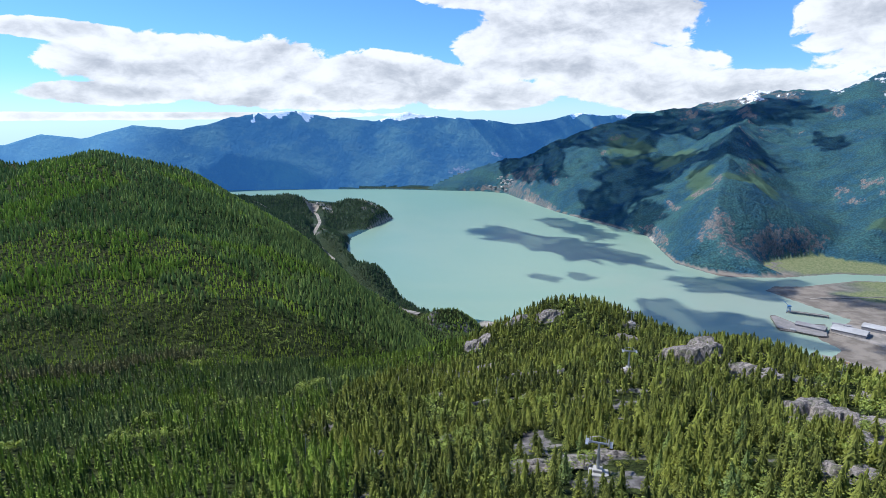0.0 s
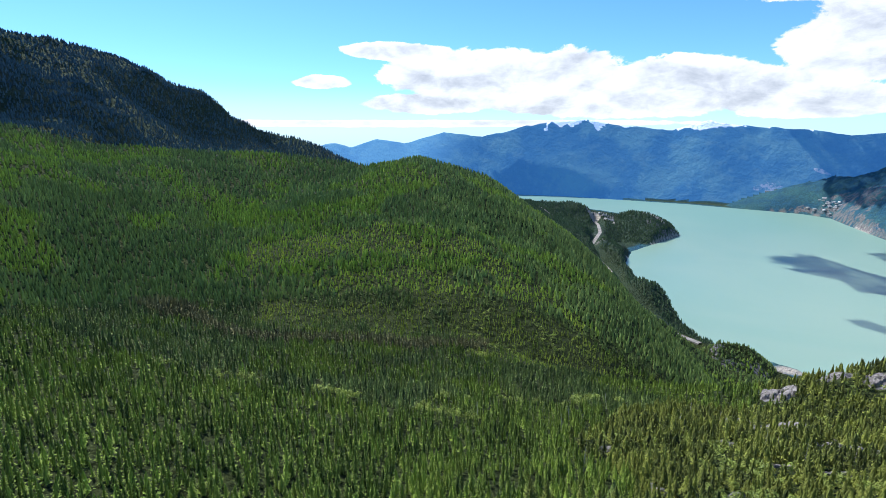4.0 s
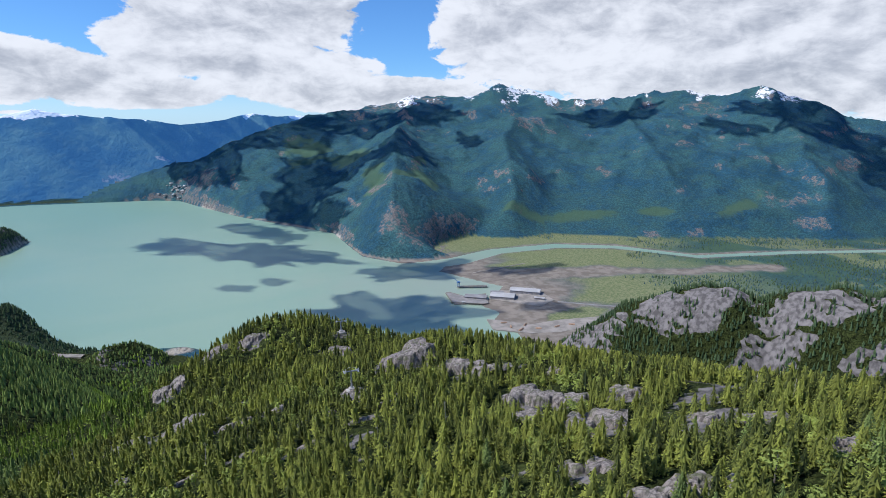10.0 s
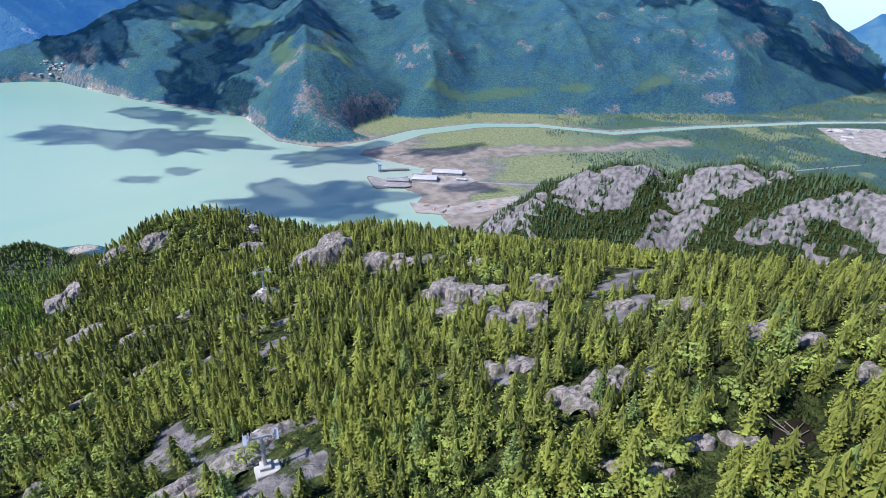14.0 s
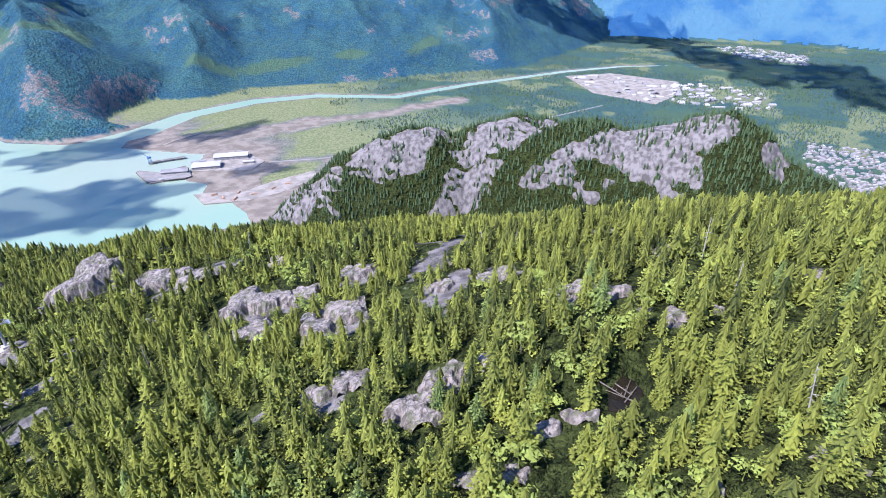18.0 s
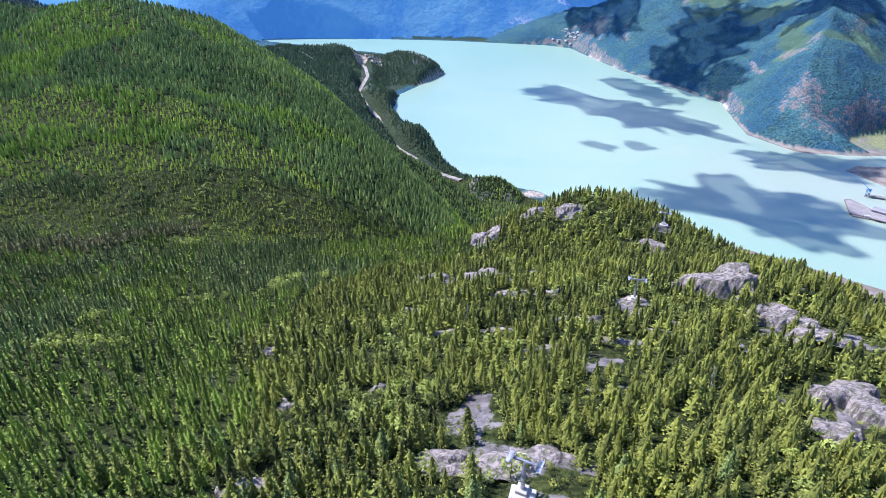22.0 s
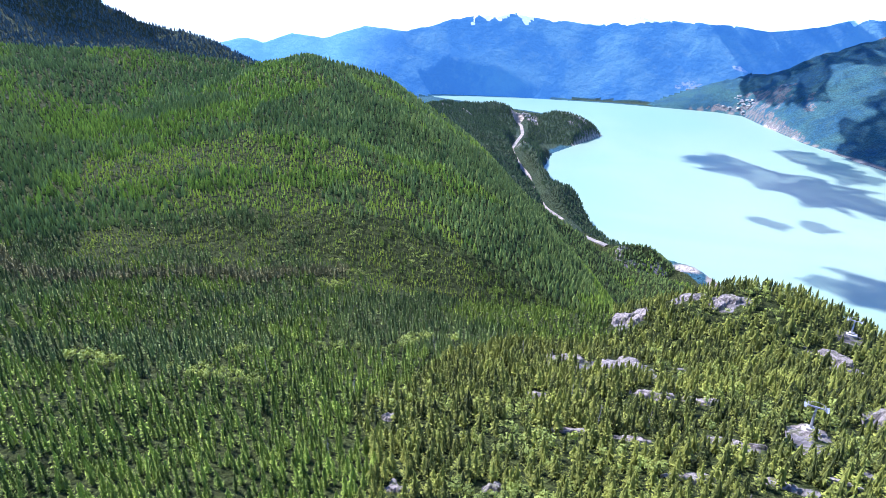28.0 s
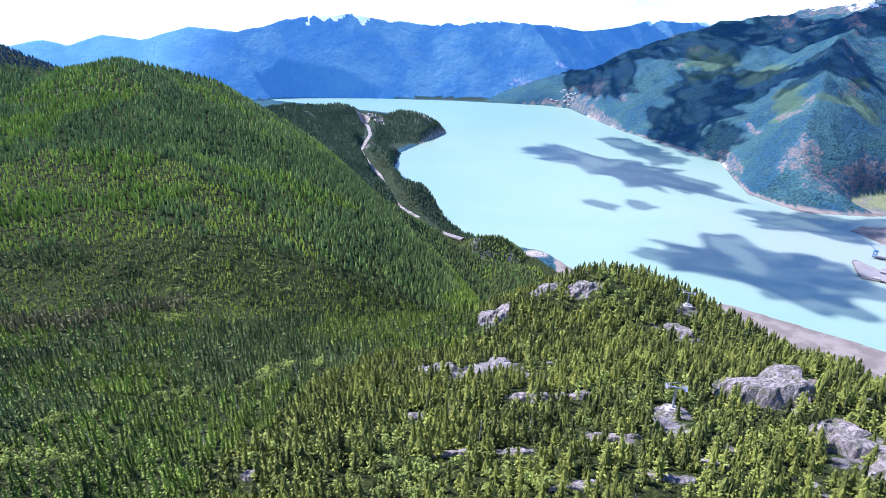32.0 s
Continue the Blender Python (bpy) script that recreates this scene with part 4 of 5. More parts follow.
near_t, mid_t, low_t = [conifer(rng, 6, 5, 104, 0.051, 1.22) for _ in range(7)], [conifer(rng, 4, 5, 34, 0.085, 1.22) for _ in range(6)], [conifer(rng, 3, 4, 14, 0.115, 1.2) for _ in range(5)]
slim_t, slim_mid, slim_low = [conifer(rng, 7, 5, 66, 0.050, 0.92) for _ in range(6)], [conifer(rng, 5, 4, 24, 0.075, 0.92) for _ in range(5)], [conifer(rng, 3, 4, 10, 0.10, 0.95) for _ in range(4)]
far_t = [far_conifer(rng) for _ in range(4)]
leaf_near, leaf_mid, leaf_far = [broadleaf(rng, 90) for _ in range(3)], [broadleaf(rng, 36) for _ in range(3)], [broadleaf(rng, 16, 3) for _ in range(3)]
STAND_INFO = [("mature olive green conifers among rocks on the slope", 4.8, 8.4), ("dense bright green young conifers in the hollow", 4.2, 6.8), ("yellow-green saplings on the old clearing", 2.8, 4.2),
              ("dark green conifers on the hillside", 4.4, 7.2), ("tall brownish conifers along the clearing's edge", 5.5, 8.0), ("pale green broadleaf shrubs among the conifers", 3.0, 5.0), ("low scrub and saplings below the granite ledges", 1.2, 2.6), ("deep green stands of taller conifers on the hillside", 4.4, 7.4)]
for r0, r1, spacing, fat, slim, leaf, az0, az1 in ((6, 150, 3.1, near_t, slim_t, leaf_near, -112, 122), (150, 270, 3.2, mid_t, slim_mid, leaf_mid, -100, 118), (270, 480, 3.7, low_t, slim_low, leaf_far, -95, 115),
                                                  (480, 820, 4.1, far_t, far_t, leaf_far, -90, 112), (820, 1500, 6.0, far_t, far_t, leaf_far, -86, 30)):
    xy = wooded(scatter(az0, az1, r0, r1, spacing))
    kind = zones(xy[:, 0], xy[:, 1])
    if r0 < 400:
        odd = (kind == 0) & (fbm(xy[:, 0], xy[:, 1], 30, 99, 3) + 0.3 * rng.normal(size=len(xy)) > 0.78)
        kind = np.where(odd, 5, kind)
        way = (xy - np.array(CENTRE)) / np.linalg.norm(xy - np.array(CENTRE), axis=1)[:, None]
        front = np.maximum(bare(*(xy + 4 * way).T), bare(*(xy + 8 * way).T)) > 0.4
        kind = np.where(front & (rng.uniform(0, 1, len(xy)) < 0.6), 6, kind)
    for k, (label, lo, hi) in enumerate(STAND_INFO):
        pick = kind == k
        if pick.sum() < 5:
            continue
        h = rng.triangular(lo, lo + 0.4 * (hi - lo), hi * 1.1, int(pick.sum())) * (1.0 if r0 < 480 else 1.1)
        if r0 == 480 and k == 3:
            chief = xy[pick][:, 0] > 300
            tagged(plant("forest", VALLEY_WOODS, xy[pick][chief], h[chief], far_t, rng, 1.0), "dark conifers in the gullies of the granite domes", "forest", "", "stuff")
            pick[pick] = ~chief
            h = h[~chief]
        shapes = leaf if k in (5, 6) else (slim if k in (1, 2, 3, 7) else fat)
        grow = 1.0 if r0 < 480 else (1.2 if r0 < 820 else 1.6)
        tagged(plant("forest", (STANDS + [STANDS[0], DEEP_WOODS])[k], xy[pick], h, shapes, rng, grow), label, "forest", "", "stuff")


def far_woods(az0, az1, r0, r1, spacing, kinds, lo, hi, mat, label, gaps):
    """Trees of a far shore or valley floor, in groves broken by gaps."""
    xy = scatter(az0, az1, r0, r1, spacing)
    x, y = xy[:, 0], xy[:, 1]
    z, sea, kind = land(x, y)
    ok = np.isin(kind, kinds) & (z > 1.8) & (sea > 8) & (along(x, y, ROAD)[0] > 27) & (along(x, y, RIVER)[0] > 45) & (along(x, y, CHANNEL)[0] > 70)
    ok &= fbm(x, y, 150, 61, 4) + 0.25 * rng.normal(size=len(xy)) > gaps
    if 10 in kinds:
        for ring in VALLEY_OPEN:
            ok &= ~inside(x, y, ring)
        ok &= x + 350 * fbm(x, y, 500, 72, 5) > 1520
    xy = xy[ok]
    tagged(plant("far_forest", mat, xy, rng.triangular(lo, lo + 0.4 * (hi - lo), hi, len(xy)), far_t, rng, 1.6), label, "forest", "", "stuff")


VALLEY_OPEN = [[(2509, 757), (2671, 597), (2618, 300), (2394, 260), (2156, 316), (2232, 560)], [(980, 1240), (1065, 1232), (1036, 900), (900, 900)]]
far_woods(-50, 12, 1500, 3050, 9.0, (1, 3, 4), 7, 12, VALLEY_WOODS, "dark conifers on the headland and along the shore", -0.75)
far_woods(30, 108, 1450, 4000, 15.0, (10,), 5, 9, VALLEY_WOODS, "mixed olive woods on the valley floor", 0.05)
far_woods(30, 108, 1450, 4000, 16.0, (10,), 5, 9, BLUE_WOODS, "dark groves on the valley floor, blue haze in their colour", -0.1)

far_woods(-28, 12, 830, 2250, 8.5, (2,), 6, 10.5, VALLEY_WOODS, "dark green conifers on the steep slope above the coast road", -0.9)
far_woods(-88, -28, 830, 2250, 8.5, (2,), 6, 10.5, BLUE_WOODS, "conifers on the mountain side, cloud shade painted in as dark blue", -0.9)

# ---- single trees nearest to the path, and dead snags ----


def tree_parts(shape, mat, name, label, group):
    tv, tf, tl = shape
    ob = tagged(new(name), label, "tree", group)
    stem = mesh_from("trunk", np.array([(0.03 * math.cos(a) * s, 0.03 * math.sin(a) * s, z) for z, s in ((-0.12, 1.0), (0.85, 0.25)) for a in np.arange(0, 6.2, 6.2832 / 6)]),
                     np.array([(k, (k + 1) % 6, 6 + (k + 1) % 6, 6 + k) for k in range(6)]), BARK, True)
    trunk = new("trunk", stem)
    me = mesh_from("crown", tv, tf, mat)
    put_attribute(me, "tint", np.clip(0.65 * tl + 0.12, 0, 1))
    crown = new("crown", me)
    trunk.parent = crown.parent = ob
    return ob


def snag(r):
    """A dead standing tree: pale tapered stem with broken stubs."""
    bm = bmesh.new()
    bmesh.ops.create_cone(bm, cap_ends=True, segments=7, radius1=0.015, radius2=0.004, depth=1.1, matrix=Matrix.Translation((0, 0, 0.45)))
    for k in range(14):
        z, a, l = r.uniform(0.3, 0.95), r.uniform(0, 6.28), r.uniform(0.03, 0.11)
        end = Vector((math.cos(a) * l, math.sin(a) * l, z - 0.02))
        m = Matrix.Translation((Vector((0, 0, z)) + end) / 2) @ (end - Vector((0, 0, z))).to_track_quat("Z", "Y").to_matrix().to_4x4()
        bmesh.ops.create_cone(bm, cap_ends=False, segments=4, radius1=0.006, radius2=0.002, depth=l, matrix=m)
    me = bpy.data.meshes.new("dead_tree")
    bm.to_mesh(me)
    bm.free()
    me.materials.append(DEADWOOD)
    return tagged(new("dead_tree", me), "bleached dead conifer standing among living trees", "tree", "dead trees")


singles = wooded(scatter(-60, 108, 40, 112, 6.6))[:230]
sz = land(singles[:, 0], singles[:, 1])[0]
models = [tree_parts(conifer(rng, 9, 7, 230, 0.046, 1.12 * w), STANDS[0 if w > 0.95 else 3], "conifer_tree", lab, "conifers near the path")
          for w, lab in ((1.1, "broad olive green conifer on the rocky slope"), (1.0, "ragged olive green conifer on the slope"), (0.85, "slender dark green conifer on the slope"))]
models.append(tree_parts(broadleaf(rng, 130, 7), STANDS[5], "broadleaf_tree", "light green broadleaf tree among conifers", "broadleaf trees near the path"))
r1_ = random.Random(31)
spare = [snag(r1_) for _ in range(2)]
for k, ((x, y), z) in enumerate(zip(singles, sz)):
    kind = r1_.choices((0, 1, 2, 3), (4, 4, 3, 0.5))[0]
    h = r1_.uniform(6.5, 10.0) if kind < 3 else r1_.uniform(4.5, 7)
    m = pose(x, y, z - 0.15, 0, 0, r1_.uniform(0, 360))
    if k < 4:
        ob = models[k]
        ob.matrix_basis = m @ Matrix.Diagonal((h, h, h, 1))
    else:
        ob = copy_thing(models[kind], m)
        ob.scale = (h * 1.05, h * 1.05, h)
dead = wooded(scatter(-40, 108, 45, 260, 22))[:46]
dz = land(dead[:, 0], dead[:, 1])[0]
for k, ((x, y), z) in enumerate(zip(dead, dz)):
    h = r1_.uniform(6.0, 9.5)
    if k < 2:
        spare[k].matrix_basis = pose(x, y, z, 0, 0, 0) @ Matrix.Diagonal((h, h, h, 1))
    else:
        ob = copy_thing(spare[k % 2], pose(x, y, z, r1_.uniform(-6, 6), r1_.uniform(-6, 6), r1_.uniform(0, 360)))
        ob.scale = (h, h, h)

# ---- things ----


def part(name, bm, mat, parent, label=""):
    me = bpy.data.meshes.new(name)
    bm.to_mesh(me)
    bm.free()
    me.materials.append(mat)
    ob = new(name, me)
    ob.parent = parent
    return tagged(ob, label)


def thing(name, at, label, category, group=""):
    ob = new(name)
    ob.location = at
    return tagged(ob, label, category, group)


def height_at(x, y):
    return float(land(np.array([x], float), np.array([y], float))[0][0])


def box(bm, size, at, turn=0.0, bevel=0.0):
    made = bmesh.ops.create_cube(bm, size=1.0, matrix=pose(*at, 0, 0, turn) @ Matrix.Diagonal((*size, 1)))
    if bevel:
        edges = list({e for v in made["verts"] for e in v.link_edges})
        bmesh.ops.bevel(bm, geom=edges, offset=bevel, segments=1, affect="EDGES")


def rod(bm, a, b, r0, r1=None, n=8):
    a, b = Vector(a), Vector(b)
    m = Matrix.Translation((a + b) / 2) @ (b - a).to_track_quat("Z", "Y").to_matrix().to_4x4()
    bmesh.ops.create_cone(bm, cap_ends=True, segments=n, radius1=r0, radius2=r0 if r1 is None else r1, depth=(b - a).length, matrix=m)


def outcrop(x, y, a, b, h, turn, seed):
    """A whaleback of bare granite with ledges, rising out of the slope and sunk into it at the rim."""
    n = max(14, int(5 * math.sqrt(a)))
    u, w = np.meshgrid(np.linspace(-1.25, 1.25, n * 2), np.linspace(-1.25, 1.25, n * 2))
    c, s = math.cos(radians(turn)), math.sin(radians(turn))
    px, py = x + a * u * c - b * w * s, y + a * u * s + b * w * c
    dice = random.Random(500 + seed)
    lobes = [(dice.uniform(-0.7, 0.7), dice.uniform(-0.65, 0.65), dice.uniform(0.32, 0.62), dice.uniform(0.35, 0.65)) for _ in range(6)]
    rim = np.minimum.reduce([np.hypot((u - lu) / la, (w - lw) / lb) for lu, lw, la, lb in lobes]) * 0.9 + 0.65 * fbm(px, py, max(3, 0.6 * a), 200 + seed, 4)
    body = np.clip(1.12 - rim, -0.3, 1.0)
    lift = h * np.where(body > 0, np.clip(body * 2.4, 0, 1) ** 0.75 * (0.8 + 0.2 * body), body * 0.9)
    ledge = h * 0.16 * ridged(px, py, max(3.0, 0.5 * a), 300 + seed, 4) * (body > 0)
    z = land(px, py)[0] + lift + ledge + 0.25 * fbm(px, py, 1.5, 400 + seed, 2) - 0.25
    idx = np.arange(px.size).reshape(px.shape)
    q = np.stack([idx[:-1, :-1], idx[:-1, 1:], idx[1:, 1:], idx[1:, :-1]], -1).reshape(-1, 4)
    me = mesh_from("rock_outcrop", np.stack([px - x, py - y, z], -1).reshape(-1, 3), q, GRANITE)
    ob = new("rock_outcrop", me)
    ob.location = (x, y, 0)
    size = "broad grey granite dome standing above the trees" if h > 5.5 else ("grey granite ledge among the conifers" if a > 4.5 else "small pale granite outcrop between conifers")
    return tagged(ob, size, "rock", "granite outcrops")


for k, o in enumerate(OUTCROPS):
    outcrop(*o, k)

STEEL = plain_material("galvanised_steel", (0.55, 0.56, 0.58), 0.45, (0.42, 0.43, 0.45), 1.0, 0.6)
CONCRETE = plain_material("concrete", (0.36, 0.34, 0.315), 0.85, (0.44, 0.42, 0.39), 0.8)
ROOF = plain_material("pale_metal_roof", (0.46, 0.45, 0.44), 0.55, (0.38, 0.37, 0.36), 0.05)
ROOF_DARK = plain_material("grey_roof", (0.30, 0.29, 0.29), 0.7, (0.22, 0.21, 0.21), 0.05)
WALL = plain_material("cladding", (0.34, 0.32, 0.31), 0.7, (0.26, 0.25, 0.25), 0.1)
GRAVEL = plain_material("pale_gravel", (0.33, 0.295, 0.26), 0.95, (0.21, 0.19, 0.165), 0.04)
ASPHALT = plain_material("road_surface", (0.26, 0.25, 0.24), 0.9, (0.20, 0.195, 0.19), 0.05)
TIMBER = plain_material("wharf_timber", (0.20, 0.165, 0.14), 0.85, (0.29, 0.25, 0.22), 0.3)
BLUE = plain_material("blue_paint", (0.06, 0.16, 0.36), 0.5, (0.08, 0.20, 0.42), 0.4)
POND_WATER = plain_material("dark_bog_water", (0.012, 0.010, 0.008), 0.12, (0.020, 0.016, 0.010), 0.4)
LOGS = plain_material("stacked_logs", (0.45, 0.30, 0.20), 0.9, (0.34, 0.22, 0.15), 0.2)


def lift_tower(x, y, heading, tall=7.5):
    """A gondola tower: tapered tube on a concrete footing, cross-arm with wheel trains, ladder and work platform."""
    z = height_at(x, y) + 1.1
    ob = thing("gondola_tower", (x, y, z), "grey steel gondola tower on a cleared rock pad", "tower", "gondola towers")
    ob.rotation_euler = (0, 0, radians(-heading))
    bm = bmesh.new()
    box(bm, (2.2, 2.2, 0.9), (0, 0, 0.1), 0, 0.12)
    part("footing", bm, CONCRETE, ob, "pale concrete footing")
    bm = bmesh.new()
    box(bm, (4.6, 3.2, 1.6), (0.3, -0.5, -0.95), 8, 0.15)
    part("pad", bm, CONCRETE, ob, "pale levelled concrete pad")
    bm = bmesh.new()
    rod(bm, (0, 0, 0.4), (0, 0, tall), 0.42, 0.27, 14)
    part("mast", bm, STEEL, ob)
    bm = bmesh.new()
    box(bm, (4.6, 0.36, 0.42), (0, 0, tall + 0.1), 0, 0.05)
    part("cross_arm", bm, STEEL, ob)
    for side in (-1, 1):
        bm = bmesh.new()
        box(bm, (0.22, 2.6, 0.26), (2.1 * side, 0, tall + 0.42), 0, 0.04)
        train = part("wheel_train", bm, STEEL, ob)
        for k in range(5):
            bm = bmesh.new()
            rod(bm, (2.1 * side - 0.1, -1.0 + 0.5 * k, tall + 0.66), (2.1 * side + 0.1, -1.0 + 0.5 * k, tall + 0.66), 0.2, None, 12)
            part("wheel", bm, WALL, train)
        bm = bmesh.new()
        box(bm, (0.7, 2.8, 0.06), (2.75 * side, 0, tall + 0.05))
        for k in range(4):
            rod(bm, (3.05 * side, -1.35 + 0.9 * k, tall), (3.05 * side, -1.35 + 0.9 * k, tall + 0.8), 0.03, None, 5)
        rod(bm, (3.05 * side, -1.35, tall + 0.8), (3.05 * side, 1.35, tall + 0.8), 0.03, None, 5)
        part("platform", bm, STEEL, ob)
        bm = bmesh.new()
        rod(bm, (1.6 * side, 0, tall + 0.2), (1.6 * side, 0, tall + 1.5), 0.07, 0.05, 6)
        rod(bm, (1.6 * side, 0, tall + 1.45), (0, 0, tall + 1.9), 0.05, 0.05, 6)
        part("lifting_frame", bm, STEEL, ob)
    bm = bmesh.new()
    for side in (-0.18, 0.18):
        rod(bm, (side, -0.5, 0.5), (side, -0.36, tall), 0.03, None, 5)
    for k in range(int(tall / 0.35)):
        rod(bm, (-0.18, -0.5, 0.7 + 0.35 * k), (0.18, -0.5, 0.7 + 0.35 * k), 0.02, None, 4)
    part("ladder", bm, STEEL, ob)
    return ob


for row in TOWERS:
    lift_tower(*row)


def fallen_logs(x, y, count, spread, seed, label, level=-100.0):
    """Bleached logs lying across one another."""
    r = random.Random(seed)
    for k in range(count):
        a = r.uniform(0, 360)
        length = r.uniform(3.0, 6.0)
        cx, cy = x + r.uniform(-spread, spread), y + r.uniform(-spread, spread)
        dx, dy = math.cos(radians(a)) * length / 2, math.sin(radians(a)) * length / 2
        z0, z1 = max(height_at(cx - dx, cy - dy), level) + 0.25, max(height_at(cx + dx, cy + dy), level) + 0.35
        bm = bmesh.new()
        rod(bm, (-dx, -dy, z0 - z0), (dx, dy, z1 - z0), 0.11, 0.06, 7)
        for j in range(3):
            f = r.uniform(-0.3, 0.4)
            rod(bm, (dx * f, dy * f, (z1 - z0) * (0.5 + f / 2)), (dx * f - dy * 0.12, dy * f + dx * 0.12, (z1 - z0) * (0.5 + f / 2) + r.uniform(0.2, 0.5)), 0.05, 0.02, 4)
        me = bpy.data.meshes.new("fallen_log")
        bm.to_mesh(me)
        bm.free()
        me.materials.append(BARK)
        ob = new("fallen_log", me)
        ob.location = (cx, cy, z0)
        tagged(ob, label, "log", "fallen logs")


POND_Z = height_at(POND[0], POND[1]) + 0.25
bm = bmesh.new()
bmesh.ops.create_circle(bm, cap_ends=True, segments=40, radius=1.0)
for v in bm.verts:
    k = 1 + 0.25 * noise.noise((v.co.x * 1.7, v.co.y * 1.7, 3.0))
    v.co = (v.co.x * POND[2] * k, v.co.y * POND[3] * k, 0)
top = bmesh.ops.extrude_face_region(bm, geom=list(bm.faces))
for v in (e for e in top["geom"] if isinstance(e, bmesh.types.BMVert)):
    v.co.z += 0.5
me = bpy.data.meshes.new("pond")
bmesh.ops.recalc_face_normals(bm, faces=list(bm.faces))
bm.to_mesh(me)
bm.free()
me.materials.append(POND_WATER)
pond = tagged(new("pond", me), "small black bog pond among the trees", "pond", "", "structure")
pond.location = (POND[0], POND[1], POND_Z - 0.5)
fallen_logs(POND[0], POND[1], 5, 2.2, 3, "bleached dead log lying across the dark pond", POND_Z)
fallen_logs(54, 172, 9, 3.0, 8, "bleached fallen log on a cleared patch")

# ---- the shore: road, terminal, town ----


def ribbon(name, line, width, mat, label, category, lift=0.6, kind="structure"):
    """A road laid on the ground along a line of (x, y), cut into short even steps."""
    pts = [Vector((*p, 0)) for p in line]
    way = []
    for a, b in zip(pts, pts[1:]):
        n = max(2, int((b - a).length / 12))
        way += [a.lerp(b, k / n) for k in range(n)]
    way.append(pts[-1])
    for _ in range(3):
        way = [way[0]] + [(way[k - 1] + way[k] * 2 + way[k + 1]) / 4 for k in range(1, len(way) - 1)] + [way[-1]]
    xs, ys = np.array([p.x for p in way]), np.array([p.y for p in way])
    dx, dy = np.gradient(xs), np.gradient(ys)
    n = np.hypot(dx, dy)
    nx, ny = -dy / n, dx / n
    z = np.maximum(np.maximum(land(xs + nx * width, ys + ny * width)[0], land(xs - nx * width, ys - ny * width)[0]), land(xs, ys)[0])
    z = np.convolve(np.pad(z, 7, "edge"), np.ones(15) / 15, "valid") + lift
    rows = [np.stack([xs + nx * width * s, ys + ny * width * s, z + dz], -1) for s, dz in ((-1.3, -9), (-1, 0), (1, 0), (1.3, -9))]
    v = np.concatenate(rows)
    m = len(xs)
    q = [(r * m + k, r * m + k + 1, (r + 1) * m + k + 1, (r + 1) * m + k) for r in range(3) for k in range(m - 1)]
    return tagged(new(name, mesh_from(name, v, np.array(q)[:, ::-1], mat)), label, category, "", kind)


ribbon("coast_road", [p[:2] for p in ROAD], 7.0, GRAVEL, "pale grey coast highway winding along the wooded shore", "road", 0.5)
ribbon("causeway", [(885, 1471), (990, 1462), (1110, 1460), (1225, 1461)], 3.0, GRAVEL, "low stone training bank across the mud flats", "causeway", 0.8)
ribbon("estuary_road", [(1030, 1090), (1120, 985), (1250, 900), (1420, 800), (1700, 640), (2050, 480)], 4.0, ASPHALT, "straight road along the edge of the marsh", "road", 0.5)
ribbon("point_road", [(20, 1440), (60, 1360), (84, 1310), (104, 1262)], 5.0, ASPHALT, "pale road over the rocky point by the water", "road", 0.8)


def slab_on(name, ring, top, depth, mat, label, category, kind="structure"):
    bm = bmesh.new()
    vs = [bm.verts.new((x, y, top)) for x, y in ring]
    face = bm.faces.new(vs)
    low = bmesh.ops.extrude_face_region(bm, geom=[face])
    for v in (e for e in low["geom"] if isinstance(e, bmesh.types.BMVert)):
        v.co.z -= depth
    bmesh.ops.recalc_face_normals(bm, faces=list(bm.faces))
    me = bpy.data.meshes.new(name)
    bm.to_mesh(me)
    bm.free()
    me.materials.append(mat)
    return tagged(new(name, me), label, category, "", kind)


DECK = plain_material("wharf_deck", (0.27, 0.25, 0.24), 0.9, (0.20, 0.19, 0.18), 0.08)
slab_on("terminal_yard", [(885, 1209), (928, 1258), (1065, 1232), (1030, 1103), (961, 1084), (925, 1146)], 3.4, 6, GRAVEL, "pale paved yard of the harbour terminal", "yard")
slab_on("log_yard", [(786, 1083), (758, 1019), (818, 950), (880, 921), (1004, 905), (1036, 946), (930, 985), (850, 996), (806, 1064)], 2.6, 5, GRAVEL, "pale gravel log yard on a spit", "yard")


